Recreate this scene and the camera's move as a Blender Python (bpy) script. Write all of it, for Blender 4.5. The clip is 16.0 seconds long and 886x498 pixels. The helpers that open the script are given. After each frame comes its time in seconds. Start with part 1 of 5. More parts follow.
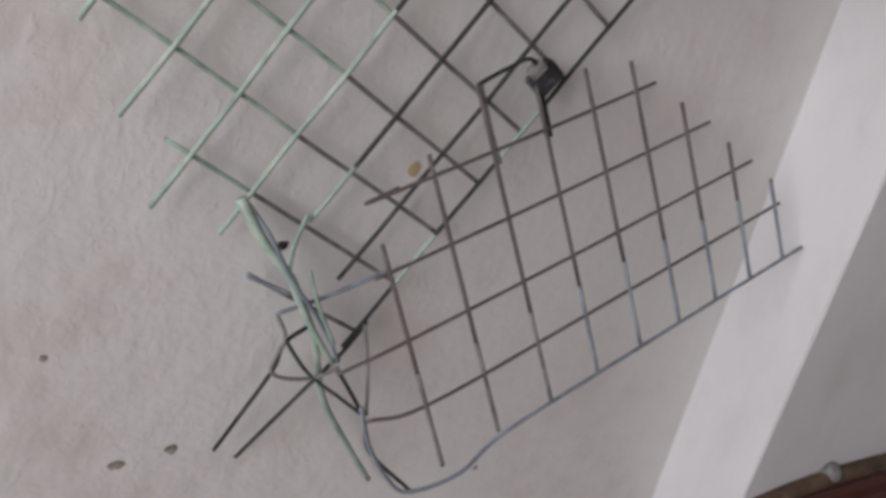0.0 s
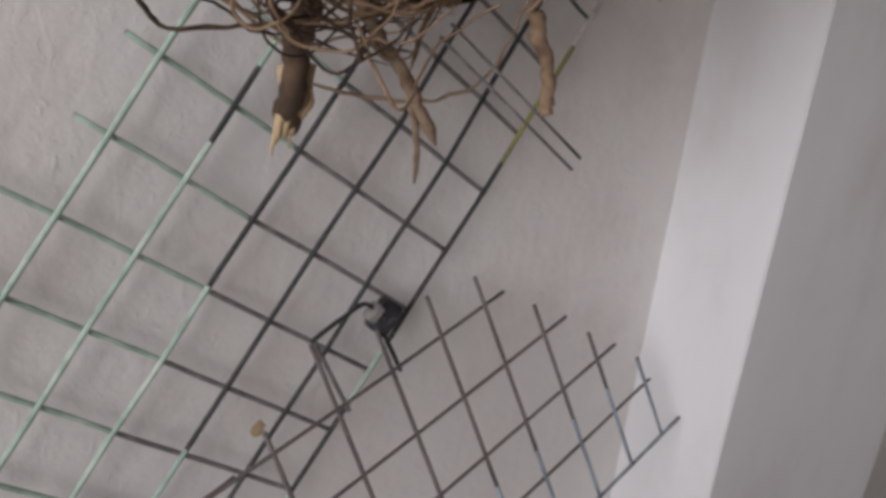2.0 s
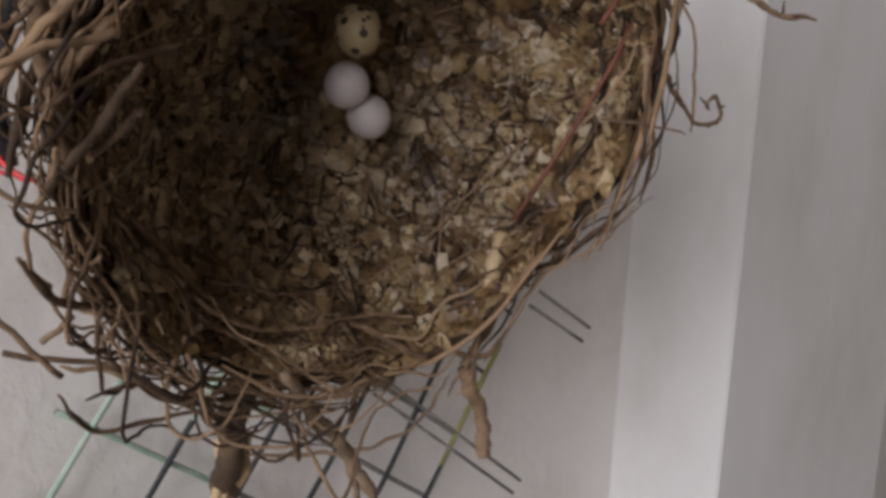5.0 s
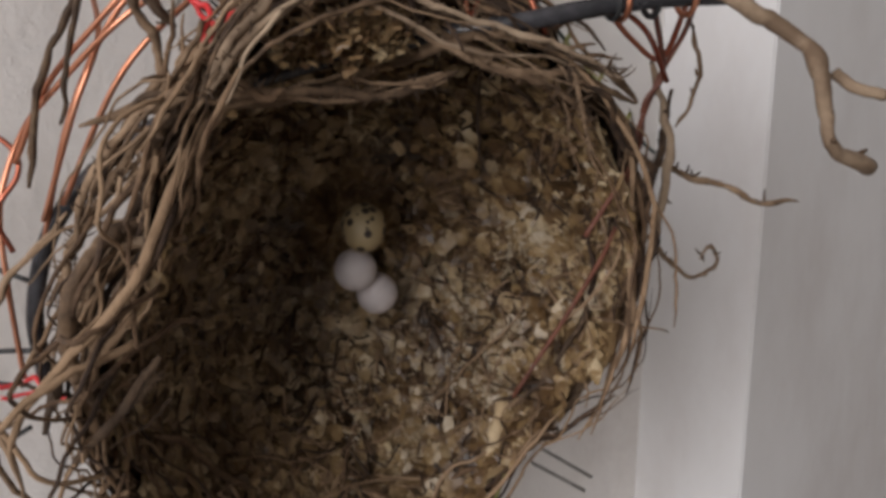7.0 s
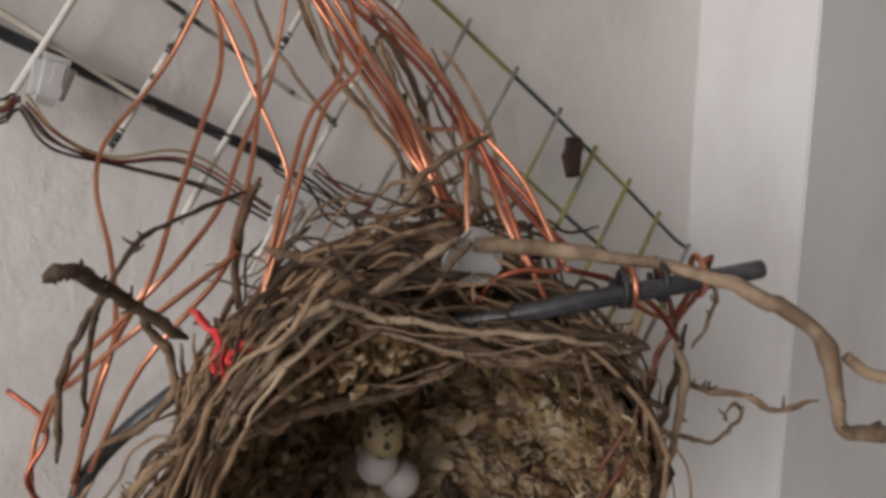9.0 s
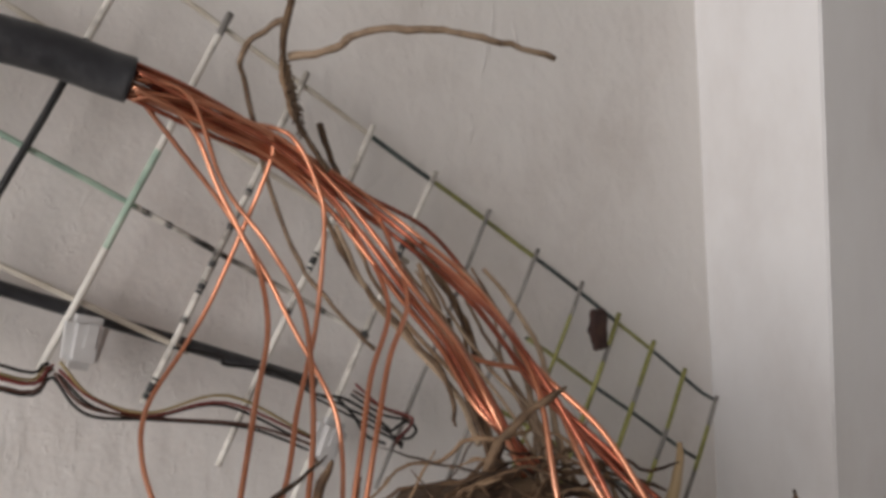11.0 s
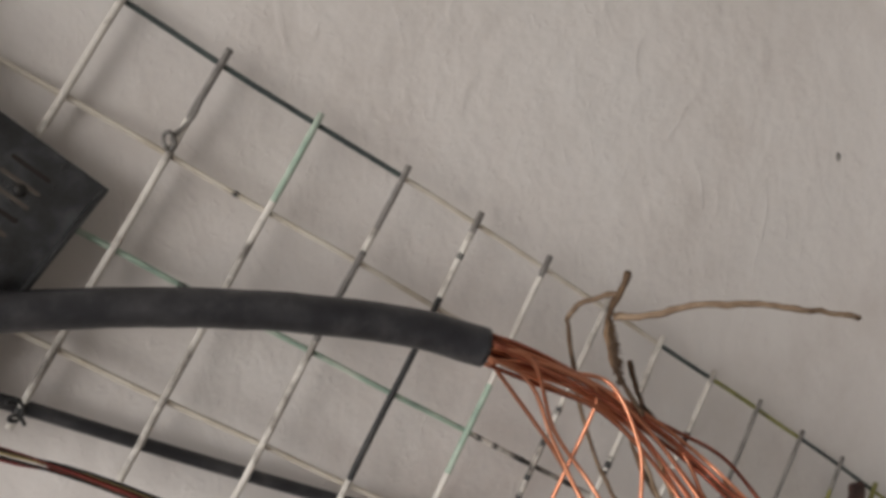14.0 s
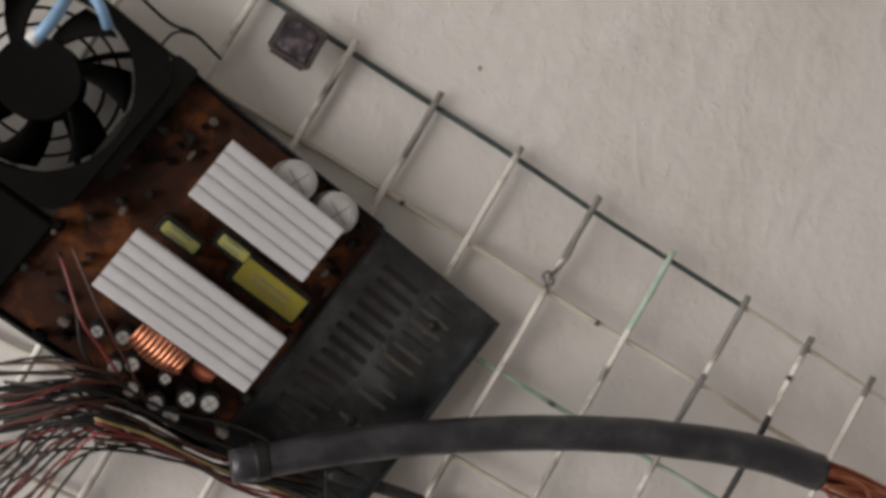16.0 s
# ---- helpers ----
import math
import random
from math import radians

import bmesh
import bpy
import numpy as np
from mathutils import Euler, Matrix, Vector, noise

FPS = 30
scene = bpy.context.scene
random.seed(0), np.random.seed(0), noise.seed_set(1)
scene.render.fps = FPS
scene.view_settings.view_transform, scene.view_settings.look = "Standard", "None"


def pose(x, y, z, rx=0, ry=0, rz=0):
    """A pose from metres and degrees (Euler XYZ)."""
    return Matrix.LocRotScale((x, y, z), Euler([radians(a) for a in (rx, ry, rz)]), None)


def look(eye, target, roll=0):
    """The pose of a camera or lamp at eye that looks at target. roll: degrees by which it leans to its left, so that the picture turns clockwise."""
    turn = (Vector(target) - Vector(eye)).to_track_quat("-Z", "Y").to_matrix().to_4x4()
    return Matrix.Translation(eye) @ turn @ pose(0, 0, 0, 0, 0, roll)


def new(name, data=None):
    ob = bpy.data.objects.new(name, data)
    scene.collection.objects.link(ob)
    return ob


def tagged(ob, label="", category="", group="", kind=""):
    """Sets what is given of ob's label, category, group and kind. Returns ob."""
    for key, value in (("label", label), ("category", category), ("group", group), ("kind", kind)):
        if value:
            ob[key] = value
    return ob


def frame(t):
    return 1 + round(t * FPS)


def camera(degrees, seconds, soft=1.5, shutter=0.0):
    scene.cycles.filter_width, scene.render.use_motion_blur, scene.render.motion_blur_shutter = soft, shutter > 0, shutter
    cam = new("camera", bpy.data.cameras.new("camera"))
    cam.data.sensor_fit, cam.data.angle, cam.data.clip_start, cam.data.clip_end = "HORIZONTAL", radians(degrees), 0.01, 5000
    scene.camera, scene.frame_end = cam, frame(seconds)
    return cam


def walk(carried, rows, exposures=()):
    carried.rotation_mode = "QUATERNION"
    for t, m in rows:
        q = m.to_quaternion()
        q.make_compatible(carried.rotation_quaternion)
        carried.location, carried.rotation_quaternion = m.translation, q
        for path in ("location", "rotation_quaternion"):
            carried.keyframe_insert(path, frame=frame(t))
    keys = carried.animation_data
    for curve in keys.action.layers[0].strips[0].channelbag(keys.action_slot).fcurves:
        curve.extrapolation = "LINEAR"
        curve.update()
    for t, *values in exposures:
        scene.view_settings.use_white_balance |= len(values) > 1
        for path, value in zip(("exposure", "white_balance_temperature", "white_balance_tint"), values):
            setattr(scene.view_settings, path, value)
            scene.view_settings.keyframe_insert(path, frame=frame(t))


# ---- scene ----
cam = camera(52.8, 16.0, soft=3.8)
PATH = [
    (0, -0.1884, -0.5388, 1.0225, 63.07, -10.56, -26.94),
    (0.5, -0.1686, -0.5135, 1.0446, 64.52, -10.44, -30.55),
    (1, -0.1512, -0.4975, 1.0617, 66.70, -9.61, -32.94),
    (1.5, -0.1343, -0.4920, 1.0799, 67.90, -8.64, -34.03),
    (2, -0.1203, -0.4816, 1.1152, 69.56, -6.27, -35.51),
    (2.5, -0.1095, -0.4762, 1.1352, 72.74, -6.67, -37.72),
    (3, -0.1046, -0.4674, 1.1491, 74.40, -4.99, -39.65),
    (3.5, -0.1001, -0.4639, 1.1648, 77.50, -4.48, -41.08),
    (4, -0.1049, -0.4611, 1.1805, 80.09, -3.46, -41.74),
    (6.5, -0.1303, -0.4796, 1.2511, 82.14, -2.44, -39.13),
    (7, -0.1197, -0.4857, 1.2846, 82.04, -1.73, -38.65),
    (7.5, -0.1164, -0.4871, 1.3040, 80.99, -1.58, -37.16),
    (8, -0.1092, -0.4870, 1.3375, 78.98, -1.40, -35.62),
    (8.5, -0.1091, -0.4813, 1.3736, 78.10, -0.49, -34.91),
    (9, -0.1015, -0.4792, 1.4069, 78.71, -0.45, -35.98),
    (11.5, -0.1223, -0.4282, 1.4802, 85.49, 4.57, -38.63),
    (12, -0.1293, -0.4202, 1.5032, 85.16, 4.76, -37.60),
    (12.5, -0.1394, -0.4124, 1.5323, 84.55, 5.10, -36.57),
    (13, -0.1543, -0.4060, 1.5506, 84.15, 4.24, -34.43),
    (13.5, -0.1676, -0.4160, 1.5806, 84.31, 4.59, -32.41),
    (14, -0.1974, -0.4345, 1.6029, 84.76, 3.18, -28.21),
    (14.5, -0.2262, -0.4388, 1.6269, 83.55, 2.90, -24.87),
    (15, -0.2579, -0.4374, 1.6428, 83.42, 1.74, -21.49),
    (15.5, -0.2783, -0.4411, 1.6627, 82.61, 1.24, -18.82),
    (16, -0.2955, -0.4443, 1.6881, 83.99, 1.99, -16.58),
]
walk(cam, [(t, pose(x, y, z, rx, ry, rz)) for t, x, y, z, rx, ry, rz in PATH],
     exposures=[(0, 0.0, 6250, 14), (4, 0.0, 6350, 14), (7, 0.1, 6450, 12), (8.5, 0.08, 6500, 11), (11.5, 0.0, 6600, 11), (16, 0.0, 6700, 10)])

# ---- light: a bright open doorway on the left of the wall, a plain room around ----
world = bpy.data.worlds.new("sky")
scene.world = world
world.use_nodes = True
sky = world.node_tree.nodes.new("ShaderNodeTexSky")
sky.sky_type, sky.sun_disc = "NISHITA", False
sky.sun_elevation, sky.sun_rotation = radians(40), radians(200)
world.node_tree.links.new(sky.outputs["Color"], world.node_tree.nodes["Background"].inputs["Color"])
world.node_tree.nodes["Background"].inputs["Strength"].default_value = 0.12
lamp = bpy.data.lights.new("doorway_light", "AREA")
lamp.shape, lamp.size, lamp.size_y, lamp.energy, lamp.color = "RECTANGLE", 1.9, 1.6, 66, (1.0, 0.96, 0.95)
lamp_ob = new("doorway_light", lamp)
lamp_ob.matrix_world = look((-2.35, -1.27, 1.78), (0.2, -0.1, 1.25))


# ---- materials ----
def rgb(v):
    return (*v, 1) if len(v) == 3 else v


def surface(name, colors, scale=8.0, detail=6.0, rough=0.6, metal=0.0, bump=0.2, bump_scale=60.0, bump_dist=0.001, rough_var=0.1, per_object=0.0, island=0.0, stretch=(1, 1, 1), spec=0.5):
    """A node material: two noises mix the colours, a finer one gives relief."""
    m = bpy.data.materials.new(name)
    m.use_nodes = True
    nt, nodes = m.node_tree, m.node_tree.nodes
    b = nodes["Principled BSDF"]
    co = nodes.new("ShaderNodeTexCoord")
    mp = nodes.new("ShaderNodeMapping")
    mp.inputs["Scale"].default_value = stretch
    nt.links.new(co.outputs["Object"], mp.inputs["Vector"])
    n1 = nodes.new("ShaderNodeTexNoise")
    n1.inputs["Scale"].default_value, n1.inputs["Detail"].default_value, n1.inputs["Roughness"].default_value = scale, detail, 0.65
    nt.links.new(mp.outputs["Vector"], n1.inputs["Vector"])
    ramp = nodes.new("ShaderNodeValToRGB")
    el = ramp.color_ramp.elements
    el[0].position, el[1].position = 0.3, 0.7
    el[0].color, el[1].color = rgb(colors[0]), rgb(colors[-1])
    for i, c in enumerate(colors[1:-1]):
        e = el.new(0.3 + 0.4 * (i + 1) / (len(colors) - 1))
        e.color = rgb(c)
    fac = n1.outputs["Fac"]
    if per_object or island:
        add = nodes.new("ShaderNodeMath")
        add.operation = "MULTIPLY_ADD"
        src = nodes.new("ShaderNodeObjectInfo").outputs["Random"] if per_object else nodes.new("ShaderNodeNewGeometry").outputs["Random Per Island"]
        nt.links.new(src, add.inputs[0])
        add.inputs[1].default_value = per_object or island
        sub = nodes.new("ShaderNodeMath")
        sub.operation = "SUBTRACT"
        nt.links.new(n1.outputs["Fac"], sub.inputs[0])
        sub.inputs[1].default_value = (per_object or island) / 2
        nt.links.new(sub.outputs[0], add.inputs[2])
        fac = add.outputs[0]
    nt.links.new(fac, ramp.inputs["Fac"])
    nt.links.new(ramp.outputs["Color"], b.inputs["Base Color"])
    n2 = nodes.new("ShaderNodeTexNoise")
    n2.inputs["Scale"].default_value, n2.inputs["Detail"].default_value = bump_scale, 8.0
    nt.links.new(mp.outputs["Vector"], n2.inputs["Vector"])
    if bump:
        bp = nodes.new("ShaderNodeBump")
        bp.inputs["Strength"].default_value, bp.inputs["Distance"].default_value = bump, bump_dist
        nt.links.new(n2.outputs["Fac"], bp.inputs["Height"])
        nt.links.new(bp.outputs["Normal"], b.inputs["Normal"])
    rr = nodes.new("ShaderNodeMapRange")
    rr.inputs["To Min"].default_value, rr.inputs["To Max"].default_value = max(0.02, rough - rough_var), min(1, rough + rough_var)
    nt.links.new(n2.outputs["Fac"], rr.inputs["Value"])
    nt.links.new(rr.outputs["Result"], b.inputs["Roughness"])
    b.inputs["Metallic"].default_value = metal
    b.inputs["Specular IOR Level"].default_value = spec
    return m


PLASTER = surface("painted_plaster", [(0.585, 0.55, 0.52), (0.68, 0.655, 0.63), (0.70, 0.685, 0.665)], 7, 9, 0.6, bump=0.6, bump_scale=46, bump_dist=0.003)


def ridges(m, scale, lo, hi, dist, stretch=(1, 1, 1)):
    """Adds low trowel ridges and pits to a plaster material."""
    nt, nodes = m.node_tree, m.node_tree.nodes
    co, mp = nodes.new("ShaderNodeTexCoord"), nodes.new("ShaderNodeMapping")
    mp.inputs["Scale"].default_value = stretch
    n = nodes.new("ShaderNodeTexNoise")
    n.inputs["Scale"].default_value, n.inputs["Detail"].default_value, n.inputs["Distortion"].default_value = scale, 3.0, 1.2
    step = nodes.new("ShaderNodeMapRange")
    step.inputs["From Min"].default_value, step.inputs["From Max"].default_value = lo, hi
    bp = nodes.new("ShaderNodeBump")
    bp.inputs["Strength"].default_value, bp.inputs["Distance"].default_value = 0.8, dist
    nt.links.new(co.outputs["Object"], mp.inputs["Vector"])
    nt.links.new(mp.outputs["Vector"], n.inputs["Vector"])
    nt.links.new(n.outputs["Fac"], step.inputs["Value"])
    nt.links.new(step.outputs["Result"], bp.inputs["Height"])
    old = nodes["Principled BSDF"].inputs["Normal"].links
    if old:
        nt.links.new(old[0].from_socket, bp.inputs["Normal"])
    nt.links.new(bp.outputs["Normal"], nodes["Principled BSDF"].inputs["Normal"])


ridges(PLASTER, 48, 0.55, 0.68, 0.0002, (1, 1, 0.5))
ridges(PLASTER, 170, 0.6, 0.7, 0.0002, (1, 1, 0.8))
PLASTER_2 = surface("pilaster_paint", [(0.56, 0.54, 0.53), (0.665, 0.66, 0.66), (0.71, 0.71, 0.715)], 5, 10, 0.55, bump=0.35, bump_scale=30, bump_dist=0.002, stretch=(1, 1, 0.5))
ROOM = surface("room_paint", [(0.56, 0.54, 0.515), (0.63, 0.61, 0.585)], 2, 4, 0.8, bump=0.1)
FLOOR = surface("concrete_floor", [(0.2, 0.18, 0.16), (0.3, 0.28, 0.25)], 3, 8, 0.7)
WIRE_DARK = surface("rusted_wire", [(0.06, 0.05, 0.045), (0.12, 0.10, 0.09), (0.17, 0.15, 0.14)], 14, 5, 0.6, bump=0.3, bump_scale=200, bump_dist=0.0005)
TWIG = surface("dry_twig", [(0.028, 0.014, 0.007), (0.115, 0.066, 0.034), (0.26, 0.17, 0.1)], 70, 8, 0.85, bump=0.9, bump_scale=260, bump_dist=0.0014, island=0.55)
CUP = surface("nest_lining", [(0.022, 0.012, 0.006), (0.09, 0.05, 0.023), (0.25, 0.165, 0.08), (0.46, 0.37, 0.24)], 21, 14, 0.38, bump=1.0, bump_scale=220, bump_dist=0.004, rough_var=0.3)
COPPER = surface("bare_copper", [(0.45, 0.17, 0.1), (0.62, 0.27, 0.16), (0.74, 0.37, 0.24)], 20, 4, 0.38, metal=1.0, bump=0.1, bump_scale=200, bump_dist=0.0003, island=0.4)
RUBBER = surface("black_cable_sheath", [(0.011, 0.011, 0.014), (0.024, 0.025, 0.029), (0.06, 0.06, 0.064)], 55, 10, 0.4, bump=0.5, bump_scale=120, bump_dist=0.0006, rough_var=0.2)
EGG = surface("white_egg_shell", [(0.53, 0.48, 0.475), (0.62, 0.575, 0.57)], 30, 4, 0.5, bump=0.1)
EGG_SPOT = surface("spotted_egg_shell", [(0.05, 0.035, 0.025), (0.36, 0.3, 0.2), (0.42, 0.36, 0.26), (0.48, 0.42, 0.31)], 130, 2, 0.5, bump=0.1)
nt = EGG_SPOT.node_tree
vor = nt.nodes.new("ShaderNodeTexVoronoi")
vor.inputs["Scale"].default_value = 190
cut = nt.nodes.new("ShaderNodeValToRGB")
cut.color_ramp.elements[0].position, cut.color_ramp.elements[1].position = 0.36, 0.42
mix = nt.nodes.new("ShaderNodeMix")
mix.data_type = "RGBA"
mix.inputs[6].default_value, mix.inputs[7].default_value = (0.03, 0.02, 0.014, 1), (0.33, 0.255, 0.14, 1)
co = nt.nodes.new("ShaderNodeTexCoord")
nt.links.new(co.outputs["Object"], vor.inputs["Vector"])
nt.links.new(vor.outputs["Distance"], cut.inputs["Fac"])
nt.links.new(cut.outputs["Color"], mix.inputs[0])
nt.links.new(mix.outputs[2], nt.nodes["Principled BSDF"].inputs["Base Color"])
STEEL = surface("grey_galvanised_steel", [(0.028, 0.027, 0.026), (0.075, 0.079, 0.084), (0.17, 0.183, 0.197)], 26, 8, 0.3, metal=0.85, bump=0.1)
PLASTIC = surface("black_plastic", [(0.008, 0.008, 0.008), (0.02, 0.019, 0.018)], 20, 4, 0.5, spec=0.3)
FAN_BLACK = surface("matt_black_plastic", [(0.004, 0.004, 0.004), (0.009, 0.0085, 0.008)], 20, 4, 0.75, spec=0.03)
PCB = surface("brown_circuit_board", [(0.01, 0.005, 0.004), (0.04, 0.014, 0.007), (0.22, 0.072, 0.018)], 32, 6, 0.6, spec=0.15)
ALU = surface("aluminium", [(0.48, 0.48, 0.5), (0.62, 0.62, 0.64)], 15, 4, 0.45, metal=0.35, bump=0.05)


WIRE_WHITE = surface("white_wire_paint", [(0.025, 0.022, 0.02), (0.3, 0.28, 0.25), (0.6, 0.58, 0.53), (0.64, 0.62, 0.57), (0.66, 0.64, 0.59)], 38, 6, 0.5, bump=0.4, bump_scale=300, bump_dist=0.0004)
WIRE_CREAM = surface("cream_wire_paint", [(0.4, 0.35, 0.27), (0.55, 0.51, 0.44), (0.6, 0.57, 0.5)], 40, 6, 0.5, bump=0.4, bump_scale=300, bump_dist=0.0004)
WIRE_GREEN = surface("green_wire_paint", [(0.17, 0.24, 0.2), (0.31, 0.42, 0.34), (0.52, 0.58, 0.5)], 40, 6, 0.5, bump=0.4, bump_scale=300, bump_dist=0.0004)
WIRE_TEAL = surface("dark_green_wire_paint", [(0.02, 0.026, 0.028), (0.04, 0.055, 0.055), (0.09, 0.12, 0.11)], 40, 6, 0.5, bump=0.4, bump_scale=300, bump_dist=0.0004)
WIRE_BLACK = surface("black_wire_paint", [(0.008, 0.008, 0.009), (0.015, 0.016, 0.017), (0.04, 0.041, 0.04)], 40, 6, 0.55, bump=0.4, bump_scale=300, bump_dist=0.0004)
WIRE_GREY = surface("grey_wire_paint", [(0.09, 0.085, 0.08), (0.18, 0.17, 0.16), (0.3, 0.29, 0.27)], 60, 6, 0.5, bump=0.4, bump_scale=300, bump_dist=0.0004)
WIRE_OLIVE = surface("olive_wire_paint", [(0.10, 0.095, 0.04), (0.22, 0.22, 0.06), (0.32, 0.32, 0.11)], 50, 6, 0.5, bump=0.4, bump_scale=300, bump_dist=0.0004)
WIRE_BLUE = surface("grey_blue_wire_paint", [(0.12, 0.13, 0.15), (0.2, 0.23, 0.27), (0.3, 0.34, 0.38)], 50, 6, 0.5, bump=0.4, bump_scale=300, bump_dist=0.0004)
BARK = surface("dark_bark", [(0.03, 0.018, 0.01), (0.08, 0.05, 0.03), (0.14, 0.09, 0.05)], 40, 6, 0.9, bump=0.8, bump_scale=150, bump_dist=0.002)
PALE_WOOD = surface("split_pale_wood", [(0.3, 0.2, 0.1), (0.45, 0.33, 0.19), (0.5, 0.4, 0.26)], 40, 6, 0.8, bump=0.6, bump_scale=150, bump_dist=0.001, stretch=(1, 1, 0.3))
FLAKE = surface("bark_flakes", [(0.025, 0.014, 0.007), (0.1, 0.056, 0.027), (0.25, 0.165, 0.08), (0.45, 0.36, 0.225)], 21, 10, 0.35, bump=0.5, bump_scale=200, bump_dist=0.001, island=0.22)
BIG_FLAKE = surface("curled_bark_flakes", [(0.024, 0.013, 0.006), (0.105, 0.06, 0.026), (0.25, 0.168, 0.08), (0.45, 0.355, 0.225)], 26, 9, 0.33, bump=0.9, bump_scale=240, bump_dist=0.0016, rough_var=0.2, island=0.2)
PALE_FLAKE = surface("pale_husk_flakes", [(0.14, 0.095, 0.05), (0.3, 0.23, 0.145), (0.46, 0.385, 0.29)], 50, 8, 0.4, bump=0.9, bump_scale=240, bump_dist=0.0016, island=0.2)
PALE_TWIG = surface("pale_beige_twig", [(0.13, 0.085, 0.052), (0.27, 0.195, 0.13), (0.38, 0.29, 0.2)], 60, 7, 0.8, bump=0.7, bump_scale=200, bump_dist=0.0012, per_object=0.25)
MAT = surface("pale_plant_fibre", [(0.13, 0.085, 0.04), (0.29, 0.22, 0.135), (0.48, 0.41, 0.31)], 34, 8, 0.45, bump=0.4, bump_scale=200, bump_dist=0.001, island=0.14)
TWIG_GREY = surface("grey_brown_twig", [(0.045, 0.026, 0.014), (0.14, 0.088, 0.05), (0.28, 0.19, 0.118)], 90, 8, 0.85, bump=0.9, bump_scale=220, bump_dist=0.0012, per_object=0.45)
DULL_COPPER = surface("dull_red_copper", [(0.22, 0.06, 0.035), (0.4, 0.13, 0.08), (0.5, 0.2, 0.12)], 30, 4, 0.4, metal=0.9, bump=0.1, bump_scale=200, bump_dist=0.0003, per_object=0.3)
STEM = surface("red_brown_stem", [(0.06, 0.018, 0.01), (0.13, 0.042, 0.024), (0.2, 0.075, 0.045)], 60, 6, 0.6, bump=0.5, bump_scale=200, bump_dist=0.0008)
HOSE = surface("grey_black_hose", [(0.012, 0.012, 0.014), (0.03, 0.03, 0.034), (0.08, 0.08, 0.09)], 35, 6, 0.25, bump=0.2, bump_scale=80, bump_dist=0.0006)
RED = surface("red_plastic_thread", [(0.5, 0.02, 0.025), (0.62, 0.04, 0.04)], 40, 4, 0.4)
BLUE = surface("pale_blue_insulation", [(0.16, 0.3, 0.5), (0.25, 0.42, 0.62)], 40, 4, 0.4)
RED_WIRE = surface("red_insulation", [(0.1, 0.014, 0.012), (0.2, 0.03, 0.025)], 40, 4, 0.45)
BROWN_WIRE = surface("brown_insulation", [(0.045, 0.016, 0.01), (0.09, 0.032, 0.018)], 40, 4, 0.45)
YELLOW_WIRE = surface("yellow_insulation", [(0.2, 0.15, 0.06), (0.32, 0.25, 0.11)], 40, 4, 0.45)
YELLOW = surface("yellow_tape", [(0.2, 0.17, 0.018), (0.3, 0.26, 0.03)], 30, 5, 0.45)
LIME = surface("pale_lime_tape", [(0.3, 0.3, 0.08), (0.4, 0.4, 0.14)], 30, 5, 0.45)
CAP_TOP = surface("capacitor_top", [(0.4, 0.4, 0.4), (0.58, 0.57, 0.56)], 60, 4, 0.4, metal=0.4)
CLEAR = surface("milky_plastic", [(0.42, 0.415, 0.41), (0.52, 0.515, 0.51)], 60, 6, 0.4, bump=0.3)
RUST = surface("rust_brown", [(0.018, 0.009, 0.008), (0.045, 0.021, 0.017), (0.09, 0.045, 0.028)], 60, 6, 0.8, bump=0.8, bump_scale=200, bump_dist=0.001)
STAIN = surface("brown_stain", [(0.1, 0.08, 0.065), (0.26, 0.215, 0.185), (0.5, 0.46, 0.42)], 90, 5, 0.9)
HOLE = surface("dark_hole", [(0.01, 0.008, 0.007), (0.04, 0.03, 0.025)], 80, 4, 0.9)
CHIP = surface("purple_grey_chip", [(0.012, 0.01, 0.013), (0.05, 0.04, 0.052), (0.22, 0.18, 0.19)], 120, 3, 0.35, bump=0.6, bump_scale=120, bump_dist=0.002)
# dull steel of small parts, and the painted reflections in the second slot row
DULL_STEEL_SHEEN = surface("dull_steel_and_reflection", [(0.1, 0.085, 0.07), (0.2, 0.18, 0.16)], 60, 5, 0.5, metal=0.6)
LEATHER = surface("reddish_brown_leather", [(0.07, 0.025, 0.018), (0.13, 0.05, 0.035)], 12, 6, 0.5, bump=0.3)


# ---- mesh helpers ----
def mesh_ob(name, verts, faces, mat, parent=None, label="", smooth=True):
    me = bpy.data.meshes.new(name)
    me.from_pydata([tuple(v) for v in verts], [], faces)
    me.materials.append(mat)
    if smooth:
        me.polygons.foreach_set("use_smooth", [True] * len(me.polygons))
    me.update()
    ob = new(name, me)
    if parent:
        ob.parent = parent
    if label:
        ob["label"] = label
    return ob


def thing(name, at, label, category, group="", kind=""):
    ob = new(name)
    ob.empty_display_size = 0.02
    ob.location = at
    return tagged(ob, label, category, group, kind)


def part(name, bm, mat, parent, label="", smooth=False, m=None):
    me = bpy.data.meshes.new(name)
    bm.to_mesh(me)
    bm.free()
    me.materials.append(mat)
    if smooth:
        me.polygons.foreach_set("use_smooth", [True] * len(me.polygons))
    ob = new(name, me)
    ob.parent = parent
    if m is not None:
        ob.matrix_basis = m
    if label:
        ob["label"] = label
    return ob


